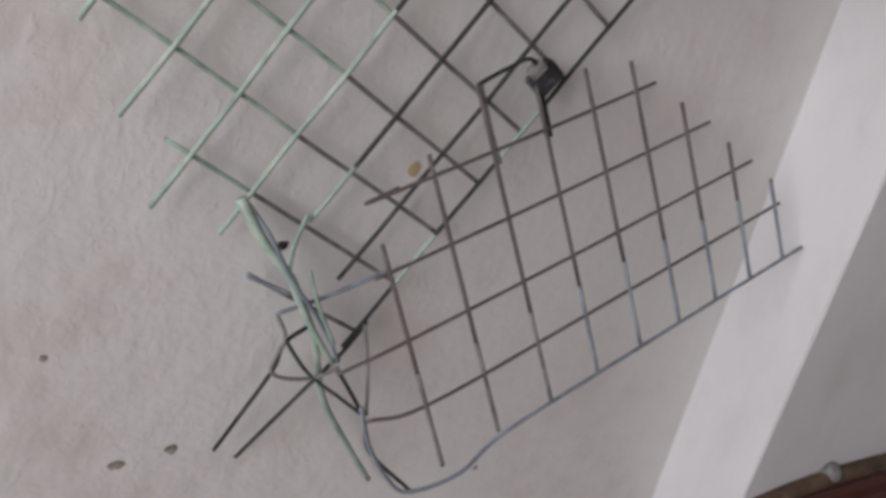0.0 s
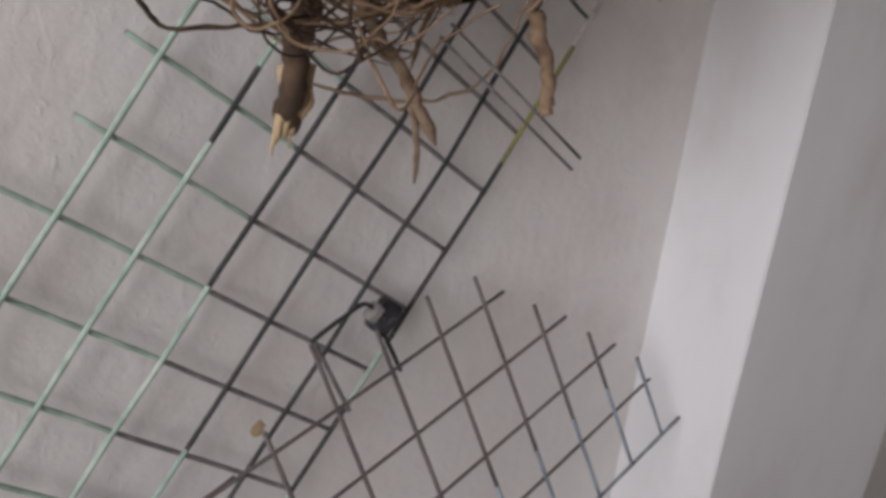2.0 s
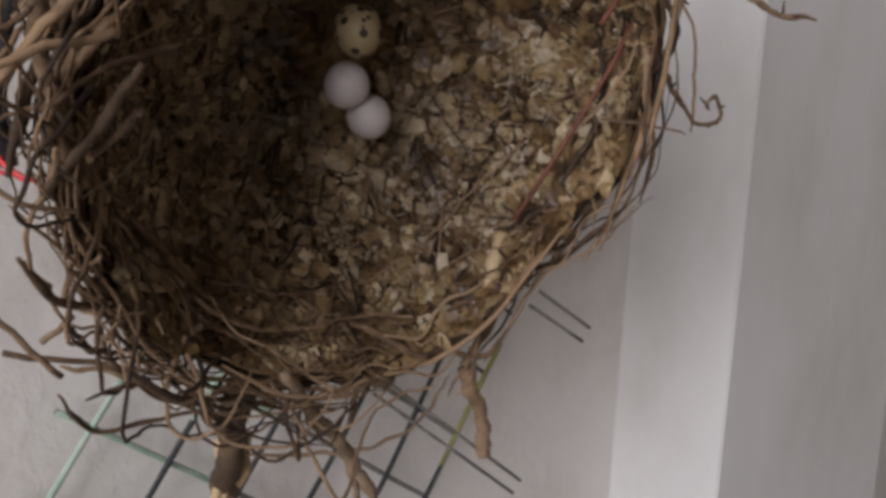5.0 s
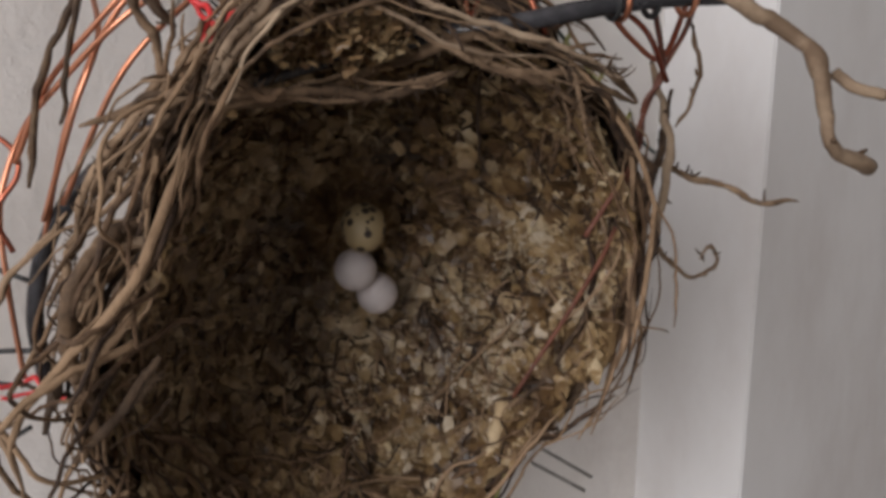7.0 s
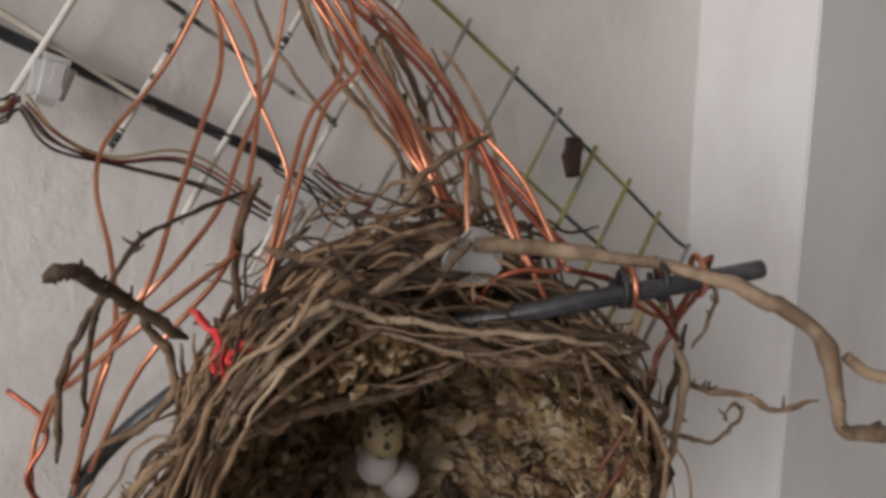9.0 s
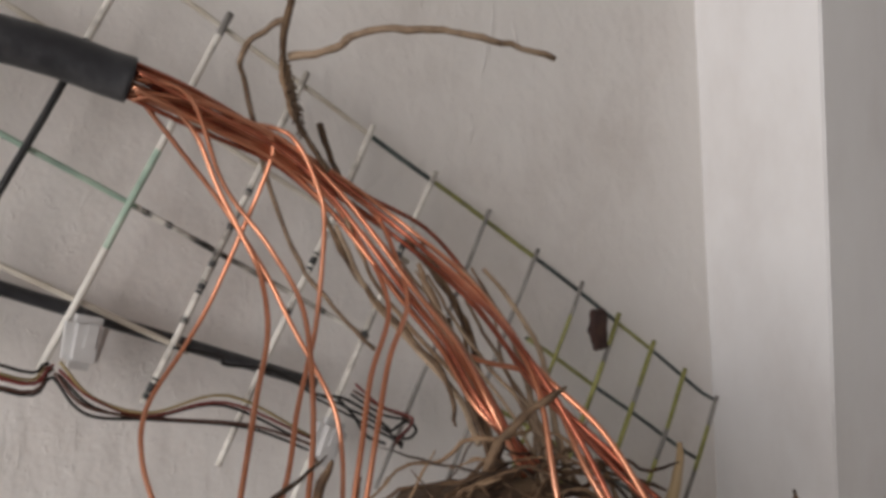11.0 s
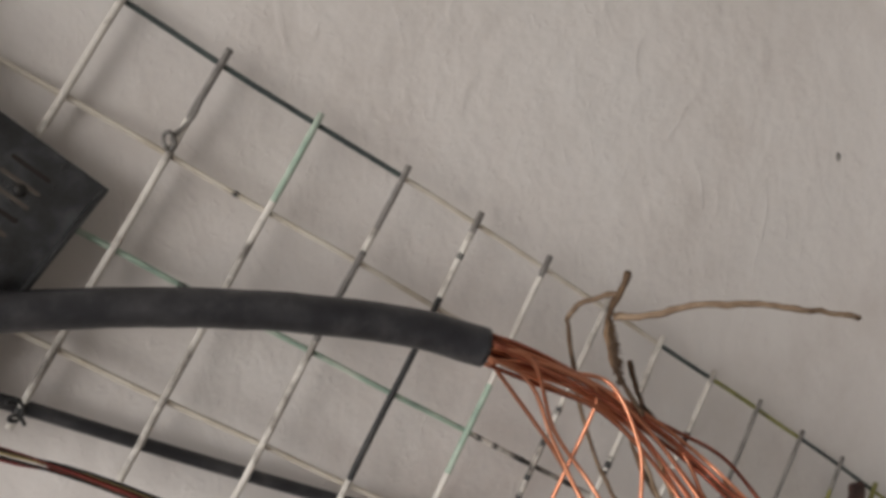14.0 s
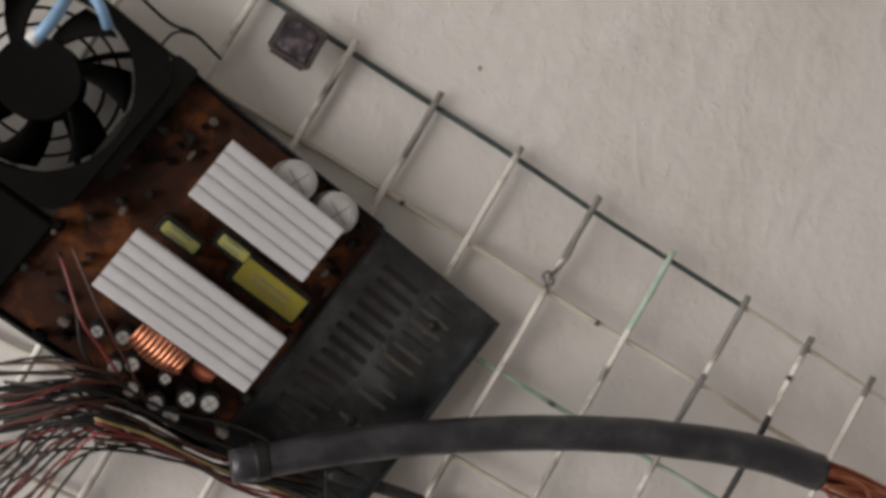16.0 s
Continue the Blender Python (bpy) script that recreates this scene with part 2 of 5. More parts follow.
def smooth_line(points, steps=6):
    """Catmull-Rom through the points."""
    p = [Vector(q) for q in points]
    if len(p) < 3:
        return [p[0].lerp(p[-1], i / steps) for i in range(steps + 1)]
    p = [2 * p[0] - p[1]] + p + [2 * p[-1] - p[-2]]
    out = []
    for i in range(1, len(p) - 2):
        a, b, c, d = p[i - 1 : i + 3]
        for k in range(steps):
            t = k / steps
            out.append(0.5 * (2 * b + (c - a) * t + (2 * a - 5 * b + 4 * c - d) * t * t + (3 * b - a - 3 * c + d) * t ** 3))
    return out + [p[-2]]


def tube(line, radius, sides=6, verts=None, faces=None):
    """Adds a capped tube along a line; radius: a number, or a function of 0..1."""
    verts = [] if verts is None else verts
    faces = [] if faces is None else faces
    n, first = len(line), len(verts)
    side = None
    for i, q in enumerate(line):
        way = (line[min(i + 1, n - 1)] - line[max(i - 1, 0)]).normalized()
        if side is None:
            side = way.orthogonal().normalized()
        side = (side - way * side.dot(way)).normalized()
        other = way.cross(side)
        r = radius(i / (n - 1)) if callable(radius) else radius
        for k in range(sides):
            a = 2 * math.pi * k / sides
            verts.append(q + r * (math.cos(a) * side + math.sin(a) * other))
    for i in range(n - 1):
        for k in range(sides):
            a, b = first + i * sides + k, first + i * sides + (k + 1) % sides
            faces.append((a, b, b + sides, a + sides))
    faces.append(tuple(first + k for k in range(sides))[::-1])
    faces.append(tuple(first + (n - 1) * sides + k for k in range(sides)))
    return verts, faces


def box(bm, size, at=(0, 0, 0), bevel=0.0):
    r = bmesh.ops.create_cube(bm, size=1, matrix=Matrix.Translation(at) @ Matrix.Diagonal((*size, 1)))
    if bevel:
        bmesh.ops.bevel(bm, geom=list({e for v in r["verts"] for e in v.link_edges}), offset=bevel, segments=2, affect="EDGES")
    return bm


def slab(name, lo, hi, mat, label="", category="wall", bevel=0.0):
    bm = bmesh.new()
    box(bm, [b - a for a, b in zip(lo, hi)], bevel=bevel)
    me = bpy.data.meshes.new(name)
    bm.to_mesh(me)
    bm.free()
    me.materials.append(mat)
    ob = new(name, me)
    ob.location = [(a + b) / 2 for a, b in zip(lo, hi)]
    return tagged(ob, label, category, "", "structure")


def pw(u, v, n=0.0):
    """A place on the wire grid: u along its upper edge, v along the other wires, n out of the wall."""
    return Vector((0.831 * u + 0.556 * v, -0.015 - n, 1.6 - 0.556 * u + 0.831 * v))


# ---- the room ----
slab("wall_north", (-2.6, 0, 0), (0.503, 0.2, 2.8), PLASTER, "off-white painted plaster wall with scratches and stains")
slab("pilaster", (0.503, -0.105, 0), (0.812, 0.2, 2.8), PLASTER_2, "white painted plaster pilaster with slightly worn edges", "pilaster", bevel=0.0015)
slab("wall_recess", (0.812, 0.1, 0), (2.4, 0.3, 2.8), ROOM, "plain grey painted wall beyond the pilaster")
slab("wall_east", (2.4, -3.6, 0), (2.6, 0.3, 2.8), ROOM, "plain painted wall")
slab("wall_south", (-2.6, -3.8, 0), (2.6, -3.6, 2.8), ROOM, "plain painted wall")
slab("floor", (-2.6, -3.8, -0.1), (2.6, 0.3, 0), FLOOR, "grey concrete floor", "floor")
slab("ceiling", (-2.6, -3.8, 2.8), (2.6, 0.3, 2.9), ROOM, "plain white ceiling", "ceiling")
slab("wall_west_head", (-2.8, -3.8, 2.5), (-2.6, 0.3, 2.8), ROOM, "plain painted wall above the open doorway")
slab("wall_west_left", (-2.8, -3.8, 0.0), (-2.6, -2.5, 2.5), ROOM, "plain painted wall beside the open doorway")
slab("wall_west_right", (-2.8, -0.4, 0.0), (-2.6, 0.3, 2.5), ROOM, "plain painted wall beside the open doorway")

# ---- curves of strands, twigs and wires ----
STRANDS = []
STRANDS.append(((0.021, -0.059, 1.513), (0.05, -0.064, 1.506), (0.073, -0.07, 1.493), (0.078, -0.072, 1.485), (0.075, -0.07, 1.472), (0.062, -0.064, 1.443), (0.047, -0.06, 1.414), (0.033, -0.06, 1.396), (0.012, -0.065, 1.374), (0.003, -0.08, 1.355), (-0.001, -0.11, 1.332), (-0.012, -0.15, 1.311), (-0.021, -0.15, 1.285), (-0.025, -0.122, 1.243)))
STRANDS.append(((0.021, -0.059, 1.513), (0.032, -0.064, 1.511), (0.045, -0.066, 1.494), (0.051, -0.07, 1.469), (0.057, -0.077, 1.446), (0.059, -0.088, 1.426), (0.049, -0.11, 1.405), (0.033, -0.127, 1.383), (0.013, -0.15, 1.357), (-0.008, -0.172, 1.329), (-0.026, -0.14, 1.296), (-0.033, -0.116, 1.265)))
STRANDS.append(((0.021, -0.059, 1.513), (0.05, -0.062, 1.5), (0.082, -0.072, 1.492), (0.089, -0.08, 1.483), (0.092, -0.088, 1.463), (0.091, -0.092, 1.445), (0.078, -0.1, 1.405), (0.065, -0.112, 1.389), (0.05, -0.127, 1.374), (0.032, -0.147, 1.354), (0.007, -0.167, 1.338), (-0.01, -0.16, 1.318), (-0.02, -0.14, 1.282), (-0.024, -0.118, 1.235)))
STRANDS.append(((0.021, -0.059, 1.513), (0.043, -0.066, 1.504), (0.055, -0.066, 1.466), (0.068, -0.08, 1.437), (0.069, -0.105, 1.41), (0.05, -0.14, 1.375), (0.033, -0.16, 1.348), (0.02, -0.174, 1.333), (-0.008, -0.165, 1.3), (-0.02, -0.13, 1.25)))
STRANDS.append(((0.021, -0.059, 1.513), (0.06, -0.06, 1.493), (0.096, -0.08, 1.462), (0.11, -0.092, 1.434), (0.104, -0.118, 1.408), (0.068, -0.155, 1.389), (0.052, -0.17, 1.369), (0.04, -0.179, 1.348), (0.025, -0.19, 1.31)))
STRANDS.append(((0.021, -0.059, 1.513), (0.07, -0.06, 1.49), (0.103, -0.075, 1.468), (0.122, -0.084, 1.45), (0.122, -0.1, 1.429), (0.11, -0.124, 1.409), (0.076, -0.157, 1.395), (0.056, -0.175, 1.375), (0.042, -0.184, 1.351), (0.024, -0.19, 1.314)))
STRANDS.append(((0.021, -0.059, 1.513), (0.028, -0.057, 1.503), (0.038, -0.057, 1.488), (0.053, -0.06, 1.464), (0.062, -0.065, 1.445), (0.071, -0.07, 1.424), (0.077, -0.078, 1.401), (0.083, -0.085, 1.381), (0.088, -0.092, 1.36), (0.082, -0.105, 1.34), (0.052, -0.15, 1.33)))
STRANDS.append(((0.021, -0.059, 1.513), (0.045, -0.061, 1.503), (0.072, -0.064, 1.488), (0.104, -0.078, 1.464), (0.133, -0.1, 1.432), (0.127, -0.15, 1.41), (0.109, -0.2, 1.384), (0.096, -0.222, 1.352), (0.094, -0.231, 1.321)))
STRANDS.append(((0.021, -0.059, 1.513), (0.045, -0.061, 1.503), (0.072, -0.064, 1.488), (0.104, -0.078, 1.464), (0.133, -0.1, 1.432), (0.127, -0.15, 1.41), (0.113, -0.195, 1.393), (0.113, -0.22, 1.365), (0.112, -0.238, 1.34), (0.119, -0.246, 1.317)))
STRANDS.append(((0.021, -0.059, 1.513), (0.045, -0.061, 1.503), (0.072, -0.064, 1.488), (0.104, -0.078, 1.464), (0.133, -0.1, 1.432), (0.127, -0.15, 1.41), (0.113, -0.2, 1.386), (0.12, -0.225, 1.365), (0.12, -0.25, 1.337)))
STRANDS.append(((0.021, -0.059, 1.513), (0.045, -0.061, 1.503), (0.072, -0.064, 1.488), (0.104, -0.078, 1.464), (0.133, -0.1, 1.432), (0.127, -0.15, 1.41), (0.113, -0.2, 1.386), (0.122, -0.235, 1.357), (0.119, -0.25, 1.339), (0.107, -0.244, 1.338), (0.097, -0.237, 1.333), (0.095, -0.231, 1.321)))
STRANDS.append(((0.021, -0.059, 1.513), (0.07, -0.06, 1.49), (0.104, -0.07, 1.468), (0.128, -0.075, 1.454), (0.153, -0.085, 1.437), (0.167, -0.1, 1.411), (0.166, -0.13, 1.386), (0.152, -0.165, 1.367), (0.139, -0.205, 1.353), (0.137, -0.235, 1.34)))
STRANDS.append(((0.021, -0.059, 1.513), (0.045, -0.061, 1.503), (0.072, -0.064, 1.488), (0.104, -0.078, 1.464), (0.134, -0.09, 1.421), (0.137, -0.13, 1.384), (0.125, -0.19, 1.382), (0.112, -0.225, 1.355), (0.116, -0.24, 1.331)))
STRANDS.append(((0.12, -0.25, 1.337), (0.139, -0.258, 1.331), (0.152, -0.266, 1.321), (0.171, -0.262, 1.304)))
STRANDS.append(((0.167, -0.278, 1.341), (0.173, -0.268, 1.324), (0.176, -0.255, 1.307), (0.175, -0.245, 1.281), (0.186, -0.228, 1.242), (0.184, -0.21, 1.208), (0.169, -0.185, 1.156)))
STRANDS.append(((0.148, -0.268, 1.341), (0.157, -0.266, 1.327), (0.176, -0.256, 1.307), (0.173, -0.25, 1.295), (0.182, -0.24, 1.274), (0.164, -0.23, 1.239)))
STRANDS.append(((0.136, -0.255, 1.333), (0.153, -0.258, 1.319), (0.172, -0.258, 1.313), (0.167, -0.272, 1.332), (0.162, -0.28, 1.341)))
STRANDS.append(((0.021, -0.059, 1.513), (0.07, -0.06, 1.49), (0.11, -0.072, 1.455), (0.139, -0.076, 1.434), (0.166, -0.09, 1.408), (0.168, -0.115, 1.386), (0.15, -0.155, 1.371), (0.133, -0.205, 1.357), (0.135, -0.235, 1.336)))
STRANDS.append(((0.027, -0.175, 1.341), (-0.007, -0.176, 1.321), (-0.025, -0.145, 1.294), (-0.031, -0.118, 1.276), (-0.038, -0.112, 1.249), (-0.036, -0.11, 1.217), (-0.03, -0.105, 1.177)))
STRANDS.append(((-0.042, -0.1, 1.279), (-0.033, -0.112, 1.27), (-0.032, -0.114, 1.26), (-0.04, -0.112, 1.245), (-0.034, -0.112, 1.23)))
BUNDLE = ((0.021, -0.059, 1.513), (0.054, -0.064, 1.495), (0.082, -0.072, 1.479), (0.101, -0.082, 1.457), (0.113, -0.095, 1.433), (0.118, -0.115, 1.41), (0.115, -0.145, 1.391), (0.106, -0.175, 1.374))
HOOP = []
HOOP.append(((0.183, -0.288, 1.336), (0.148, -0.276, 1.332), (0.125, -0.26, 1.327), (0.1, -0.24, 1.32), (0.075, -0.212, 1.314), (0.065, -0.18, 1.308), (0.038, -0.15, 1.295), (0, -0.14, 1.272), (-0.02, -0.12, 1.242), (-0.025, -0.105, 1.205), (-0.02, -0.1, 1.173)))
BRANCH = []
BRANCH.append(((0.093, -0.232, 1.346), (0.118, -0.248, 1.344), (0.141, -0.264, 1.34), (0.161, -0.29, 1.334), (0.183, -0.305, 1.321), (0.186, -0.316, 1.311), (0.191, -0.318, 1.294), (0.195, -0.32, 1.281), (0.221, -0.32, 1.274)))
BRANCH.append(((0.196, -0.317, 1.307), (0.201, -0.322, 1.302), (0.21, -0.33, 1.299)))
SIDE = []
SIDE.append(((0.209, -0.232, 1.271), (0.224, -0.235, 1.265), (0.245, -0.245, 1.259), (0.255, -0.252, 1.253), (0.285, -0.257, 1.253)))
SIDE.append(((0.185, -0.225, 1.25), (0.223, -0.212, 1.236), (0.259, -0.2, 1.221), (0.293, -0.19, 1.206), (0.325, -0.182, 1.204), (0.335, -0.181, 1.212), (0.322, -0.183, 1.219), (0.312, -0.185, 1.213)))
SIDE.append(((0.181, -0.246, 1.312), (0.2, -0.243, 1.282), (0.209, -0.236, 1.255), (0.213, -0.225, 1.222), (0.213, -0.208, 1.18), (0.204, -0.192, 1.15), (0.19, -0.177, 1.122)))
SIDE.append(((0.197, -0.245, 1.302), (0.207, -0.232, 1.272), (0.203, -0.222, 1.235), (0.194, -0.21, 1.204), (0.187, -0.195, 1.171), (0.17, -0.185, 1.151)))
SIDE.append(((0.176, -0.225, 1.202), (0.181, -0.24, 1.202), (0.196, -0.252, 1.198)))
SIDE.append(((0.202, -0.25, 1.328), (0.218, -0.242, 1.307), (0.214, -0.236, 1.286)))
SIDE.append(((0.03, -0.19, 1.345), (0.053, -0.2, 1.337), (0.076, -0.225, 1.321), (0.096, -0.245, 1.305), (0.131, -0.25, 1.304), (0.174, -0.245, 1.295)))
SIDE.append(((0.018, -0.185, 1.287), (0.05, -0.2, 1.296), (0.089, -0.24, 1.316), (0.119, -0.25, 1.313), (0.153, -0.25, 1.306), (0.174, -0.245, 1.295)))
SIDE.append(((0.083, -0.2, 1.356), (0.095, -0.205, 1.373), (0.116, -0.212, 1.383)))
SIDE.append(((0.136, -0.1, 1.422), (0.133, -0.12, 1.391), (0.134, -0.15, 1.36), (0.125, -0.18, 1.345)))
SIDE.append(((0.136, -0.09, 1.436), (0.156, -0.1, 1.4), (0.152, -0.12, 1.365), (0.128, -0.15, 1.342)))
SIDE.append(((0.109, -0.06, 1.452), (0.13, -0.06, 1.41), (0.152, -0.09, 1.365), (0.136, -0.12, 1.347)))
SIDE.append(((-0.045, -0.2, 1.345), (-0.037, -0.2, 1.346), (-0.025, -0.195, 1.338), (-0.015, -0.19, 1.329), (0.003, -0.185, 1.315)))
SIDE.append(((-0.028, -0.16, 1.281), (-0.027, -0.17, 1.311), (-0.017, -0.18, 1.342), (0.005, -0.17, 1.354), (0.049, -0.15, 1.361)))
SIDE.append(((-0.017, -0.219, 1.21), (-0.025, -0.21, 1.193), (-0.034, -0.2, 1.178), (-0.038, -0.19, 1.167)))
SIDE.append(((-0.009, -0.2, 1.249), (-0.026, -0.21, 1.249), (-0.04, -0.215, 1.235), (-0.043, -0.21, 1.217), (-0.038, -0.205, 1.203), (-0.03, -0.2, 1.189)))
SIDE.append(((-0.04, -0.17, 1.175), (-0.039, -0.19, 1.203), (-0.028, -0.2, 1.234), (-0.007, -0.205, 1.273), (0.021, -0.205, 1.301)))
SIDE.append(((-0.039, -0.12, 1.145), (-0.045, -0.11, 1.171), (-0.044, -0.11, 1.199), (-0.035, -0.115, 1.222), (-0.02, -0.135, 1.247)))
SIDE.append(((-0.032, -0.13, 1.256), (-0.031, -0.14, 1.292), (-0.025, -0.16, 1.318), (-0.016, -0.17, 1.337)))
SIDE.append(((-0.013, -0.185, 1.331), (-0.009, -0.182, 1.318), (-0.003, -0.182, 1.309), (-0.003, -0.185, 1.298), (-0.013, -0.185, 1.286), (-0.028, -0.18, 1.28)))
SIDE.append(((0.074, -0.146, 1.09), (0.101, -0.132, 1.06), (0.117, -0.133, 1.043), (0.129, -0.131, 1.025), (0.14, -0.129, 1.008)))
SIDE.append(((0.118, -0.132, 1.042), (0.13, -0.126, 1.015), (0.138, -0.119, 0.985)))
SIDE.append(((0.134, -0.14, 1.097), (0.133, -0.125, 1.073), (0.134, -0.11, 1.042)))
SIDE.append(((-0.003, -0.1, 1.079), (0.015, -0.09, 1.058), (0.045, -0.09, 1.058), (0.089, -0.1, 1.06), (0.145, -0.1, 1.047)))
SIDE.append(((0.005, -0.12, 1.119), (0.019, -0.1, 1.091), (0.045, -0.09, 1.07), (0.08, -0.09, 1.046)))
SIDE.append(((-0.002, -0.1, 1.092), (0.023, -0.1, 1.084), (0.061, -0.09, 1.061), (0.083, -0.1, 1.054)))
SIDE.append(((0.089, -0.09, 1.031), (0.125, -0.09, 1.024), (0.16, -0.1, 1.024), (0.184, -0.11, 1.038), (0.184, -0.13, 1.067)))
SIDE.append(((-0.008, -0.13, 1.116), (0.007, -0.11, 1.1), (0.028, -0.1, 1.093), (0.029, -0.09, 1.077), (0.013, -0.09, 1.073)))
STICKS = []
STICKS.append(((0.079, -0.1, 1.07), (0.081, -0.09, 1.04), (0.085, -0.075, 1.005)))
STICKS.append(((0.176, -0.15, 1.078), (0.189, -0.148, 1.053), (0.2, -0.145, 1.023)))
STICKS.append(((0.178, -0.165, 1.144), (0.168, -0.172, 1.124), (0.166, -0.17, 1.106)))
STUBS = []
STUBS.append(((0.201, -0.168, 1.11), (0.235, -0.175, 1.089)))
STUBS.append(((0.147, -0.115, 1.059), (0.242, -0.127, 0.987)))
TWIG_UP = []
TWIG_UP.append(((0.08, -0.099, 1.547), (0.081, -0.09, 1.534), (0.086, -0.076, 1.521), (0.088, -0.072, 1.506), (0.093, -0.075, 1.487), (0.102, -0.08, 1.47)))
TWIG_UP.append(((0.089, -0.076, 1.522), (0.101, -0.09, 1.523), (0.111, -0.11, 1.528), (0.141, -0.125, 1.528), (0.162, -0.132, 1.523), (0.198, -0.137, 1.515)))
TWIG_UP.append(((0.081, -0.09, 1.537), (0.078, -0.08, 1.534), (0.073, -0.062, 1.525), (0.08, -0.05, 1.507), (0.092, -0.045, 1.452), (0.101, -0.06, 1.415), (0.12, -0.08, 1.381)))
TWIG_UP.append(((0.111, -0.06, 1.492), (0.121, -0.055, 1.471), (0.137, -0.05, 1.453)))
PIPE = []
PIPE.append(((-0.233, -0.02, 1.535), (-0.185, -0.011, 1.51), (-0.078, -0.01, 1.453), (0.119, -0.02, 1.356)))
CABLE = []
CABLE.append(((-0.281, -0.058, 1.5570), (-0.226, -0.053, 1.5580), (-0.169, -0.050, 1.5550), (-0.109, -0.049, 1.5480), (-0.056, -0.050, 1.5380), (-0.011, -0.052, 1.5260), (0.022, -0.058, 1.5130)))
WIRES = []
WIRES.append(((-0.334, -0.06, 1.586), (-0.313, -0.055, 1.574), (-0.286, -0.045, 1.553), (-0.248, -0.035, 1.529), (-0.195, -0.03, 1.497), (-0.149, -0.03, 1.472), (-0.038, -0.03, 1.395), (-0.017, -0.03, 1.393)))
WIRES.append(((-0.335, -0.06, 1.577), (-0.305, -0.05, 1.567), (-0.281, -0.04, 1.543), (-0.253, -0.034, 1.527), (-0.206, -0.03, 1.504), (-0.149, -0.03, 1.469), (-0.038, -0.03, 1.389), (-0.015, -0.03, 1.392)))
WIRES.append(((-0.013, -0.03, 1.391), (-0.001, -0.035, 1.376), (0.023, -0.035, 1.363), (0.06, -0.035, 1.361), (0.105, -0.035, 1.332)))
WIRES.append(((-0.015, -0.03, 1.39), (-0.005, -0.038, 1.374), (0.026, -0.034, 1.361), (0.073, -0.03, 1.346), (0.108, -0.035, 1.327)))
WIRES.append(((0.129, -0.04, 1.353), (0.144, -0.045, 1.341), (0.159, -0.05, 1.331), (0.139, -0.06, 1.325)))
WIRES.append(((0.11, -0.03, 1.355), (0.13, -0.05, 1.34), (0.146, -0.06, 1.324)))
WIRES.append(((-0.238, -0.045, 1.548), (-0.238, -0.04, 1.526), (-0.232, -0.03, 1.502)))
WIRES.append(((-0.237, -0.04, 1.537), (-0.217, -0.035, 1.518), (-0.204, -0.03, 1.502)))
LEADS = []
LEADS.append(((-0.242, -0.04, 1.539), (-0.283, -0.045, 1.556), (-0.308, -0.05, 1.571), (-0.332, -0.055, 1.585), (-0.353, -0.055, 1.59), (-0.384, -0.05, 1.584)))
LEADS.append(((-0.325, -0.05, 1.592), (-0.341, -0.06, 1.598), (-0.356, -0.062, 1.598), (-0.381, -0.06, 1.596)))
LEADS.append(((-0.315, -0.05, 1.577), (-0.334, -0.058, 1.585), (-0.352, -0.055, 1.577), (-0.367, -0.045, 1.564), (-0.385, -0.04, 1.547)))
LEADS.append(((-0.341, -0.05, 1.653), (-0.335, -0.055, 1.627), (-0.328, -0.055, 1.608), (-0.314, -0.05, 1.579)))
ENDS = []
ENDS.append(((-0.046, -0.09, 1.226), (-0.034, -0.1, 1.22), (-0.024, -0.112, 1.216)))
ENDS.append(((-0.046, -0.09, 1.185), (-0.037, -0.1, 1.188), (-0.027, -0.11, 1.189)))
ENDS.append(((-0.045, -0.08, 1.17), (-0.038, -0.09, 1.172), (-0.032, -0.1, 1.173)))
ENDS.append(((-0.046, -0.08, 1.139), (-0.035, -0.09, 1.146), (-0.027, -0.1, 1.154)))
ENDS.append(((-0.015, -0.07, 1.091), (0.033, -0.08, 1.081), (0.058, -0.09, 1.074)))
ENDS.append(((-0.044, -0.1, 1.162), (-0.037, -0.095, 1.133), (-0.021, -0.09, 1.109), (0.002, -0.09, 1.084)))
ENDS.append(((-0.004, -0.085, 1.098), (0.003, -0.1, 1.111)))
THREADS = []
THREADS.append(((0.001, -0.194, 1.328), (0.004, -0.198, 1.323), (0.007, -0.204, 1.319), (0.004, -0.207, 1.313), (0.002, -0.209, 1.307)))
THREADS.append(((0.012, -0.212, 1.318), (0.007, -0.214, 1.313), (0.009, -0.215, 1.311), (0.004, -0.216, 1.307)))
THREADS.append(((-0.039, -0.1, 1.172), (-0.03, -0.105, 1.173), (-0.026, -0.11, 1.177), (-0.022, -0.115, 1.171), (-0.018, -0.12, 1.169)))
TIES = []
TIES.append(((-0.023, -0.02, 0.766), (-0.006, -0.028, 0.736), (0.012, -0.035, 0.712), (0.028, -0.04, 0.677), (0.05, -0.045, 0.64)))
TIES.append(((-0.017, -0.018, 0.762), (-0.003, -0.03, 0.742), (0.014, -0.038, 0.709), (0.033, -0.042, 0.682), (0.054, -0.045, 0.642)))
TIES.append(((0.015, -0.03, 0.71), (0.033, -0.04, 0.666), (0.052, -0.03, 0.6), (0.082, -0.022, 0.543), (0.115, -0.015, 0.487)))
TIES.append(((0.028, -0.03, 0.713), (0.034, -0.04, 0.69), (0.048, -0.045, 0.658)))
TIES.append(((0.006, -0.035, 0.682), (0.012, -0.04, 0.664), (0.005, -0.04, 0.636), (0.03, -0.045, 0.63), (0.054, -0.048, 0.638)))
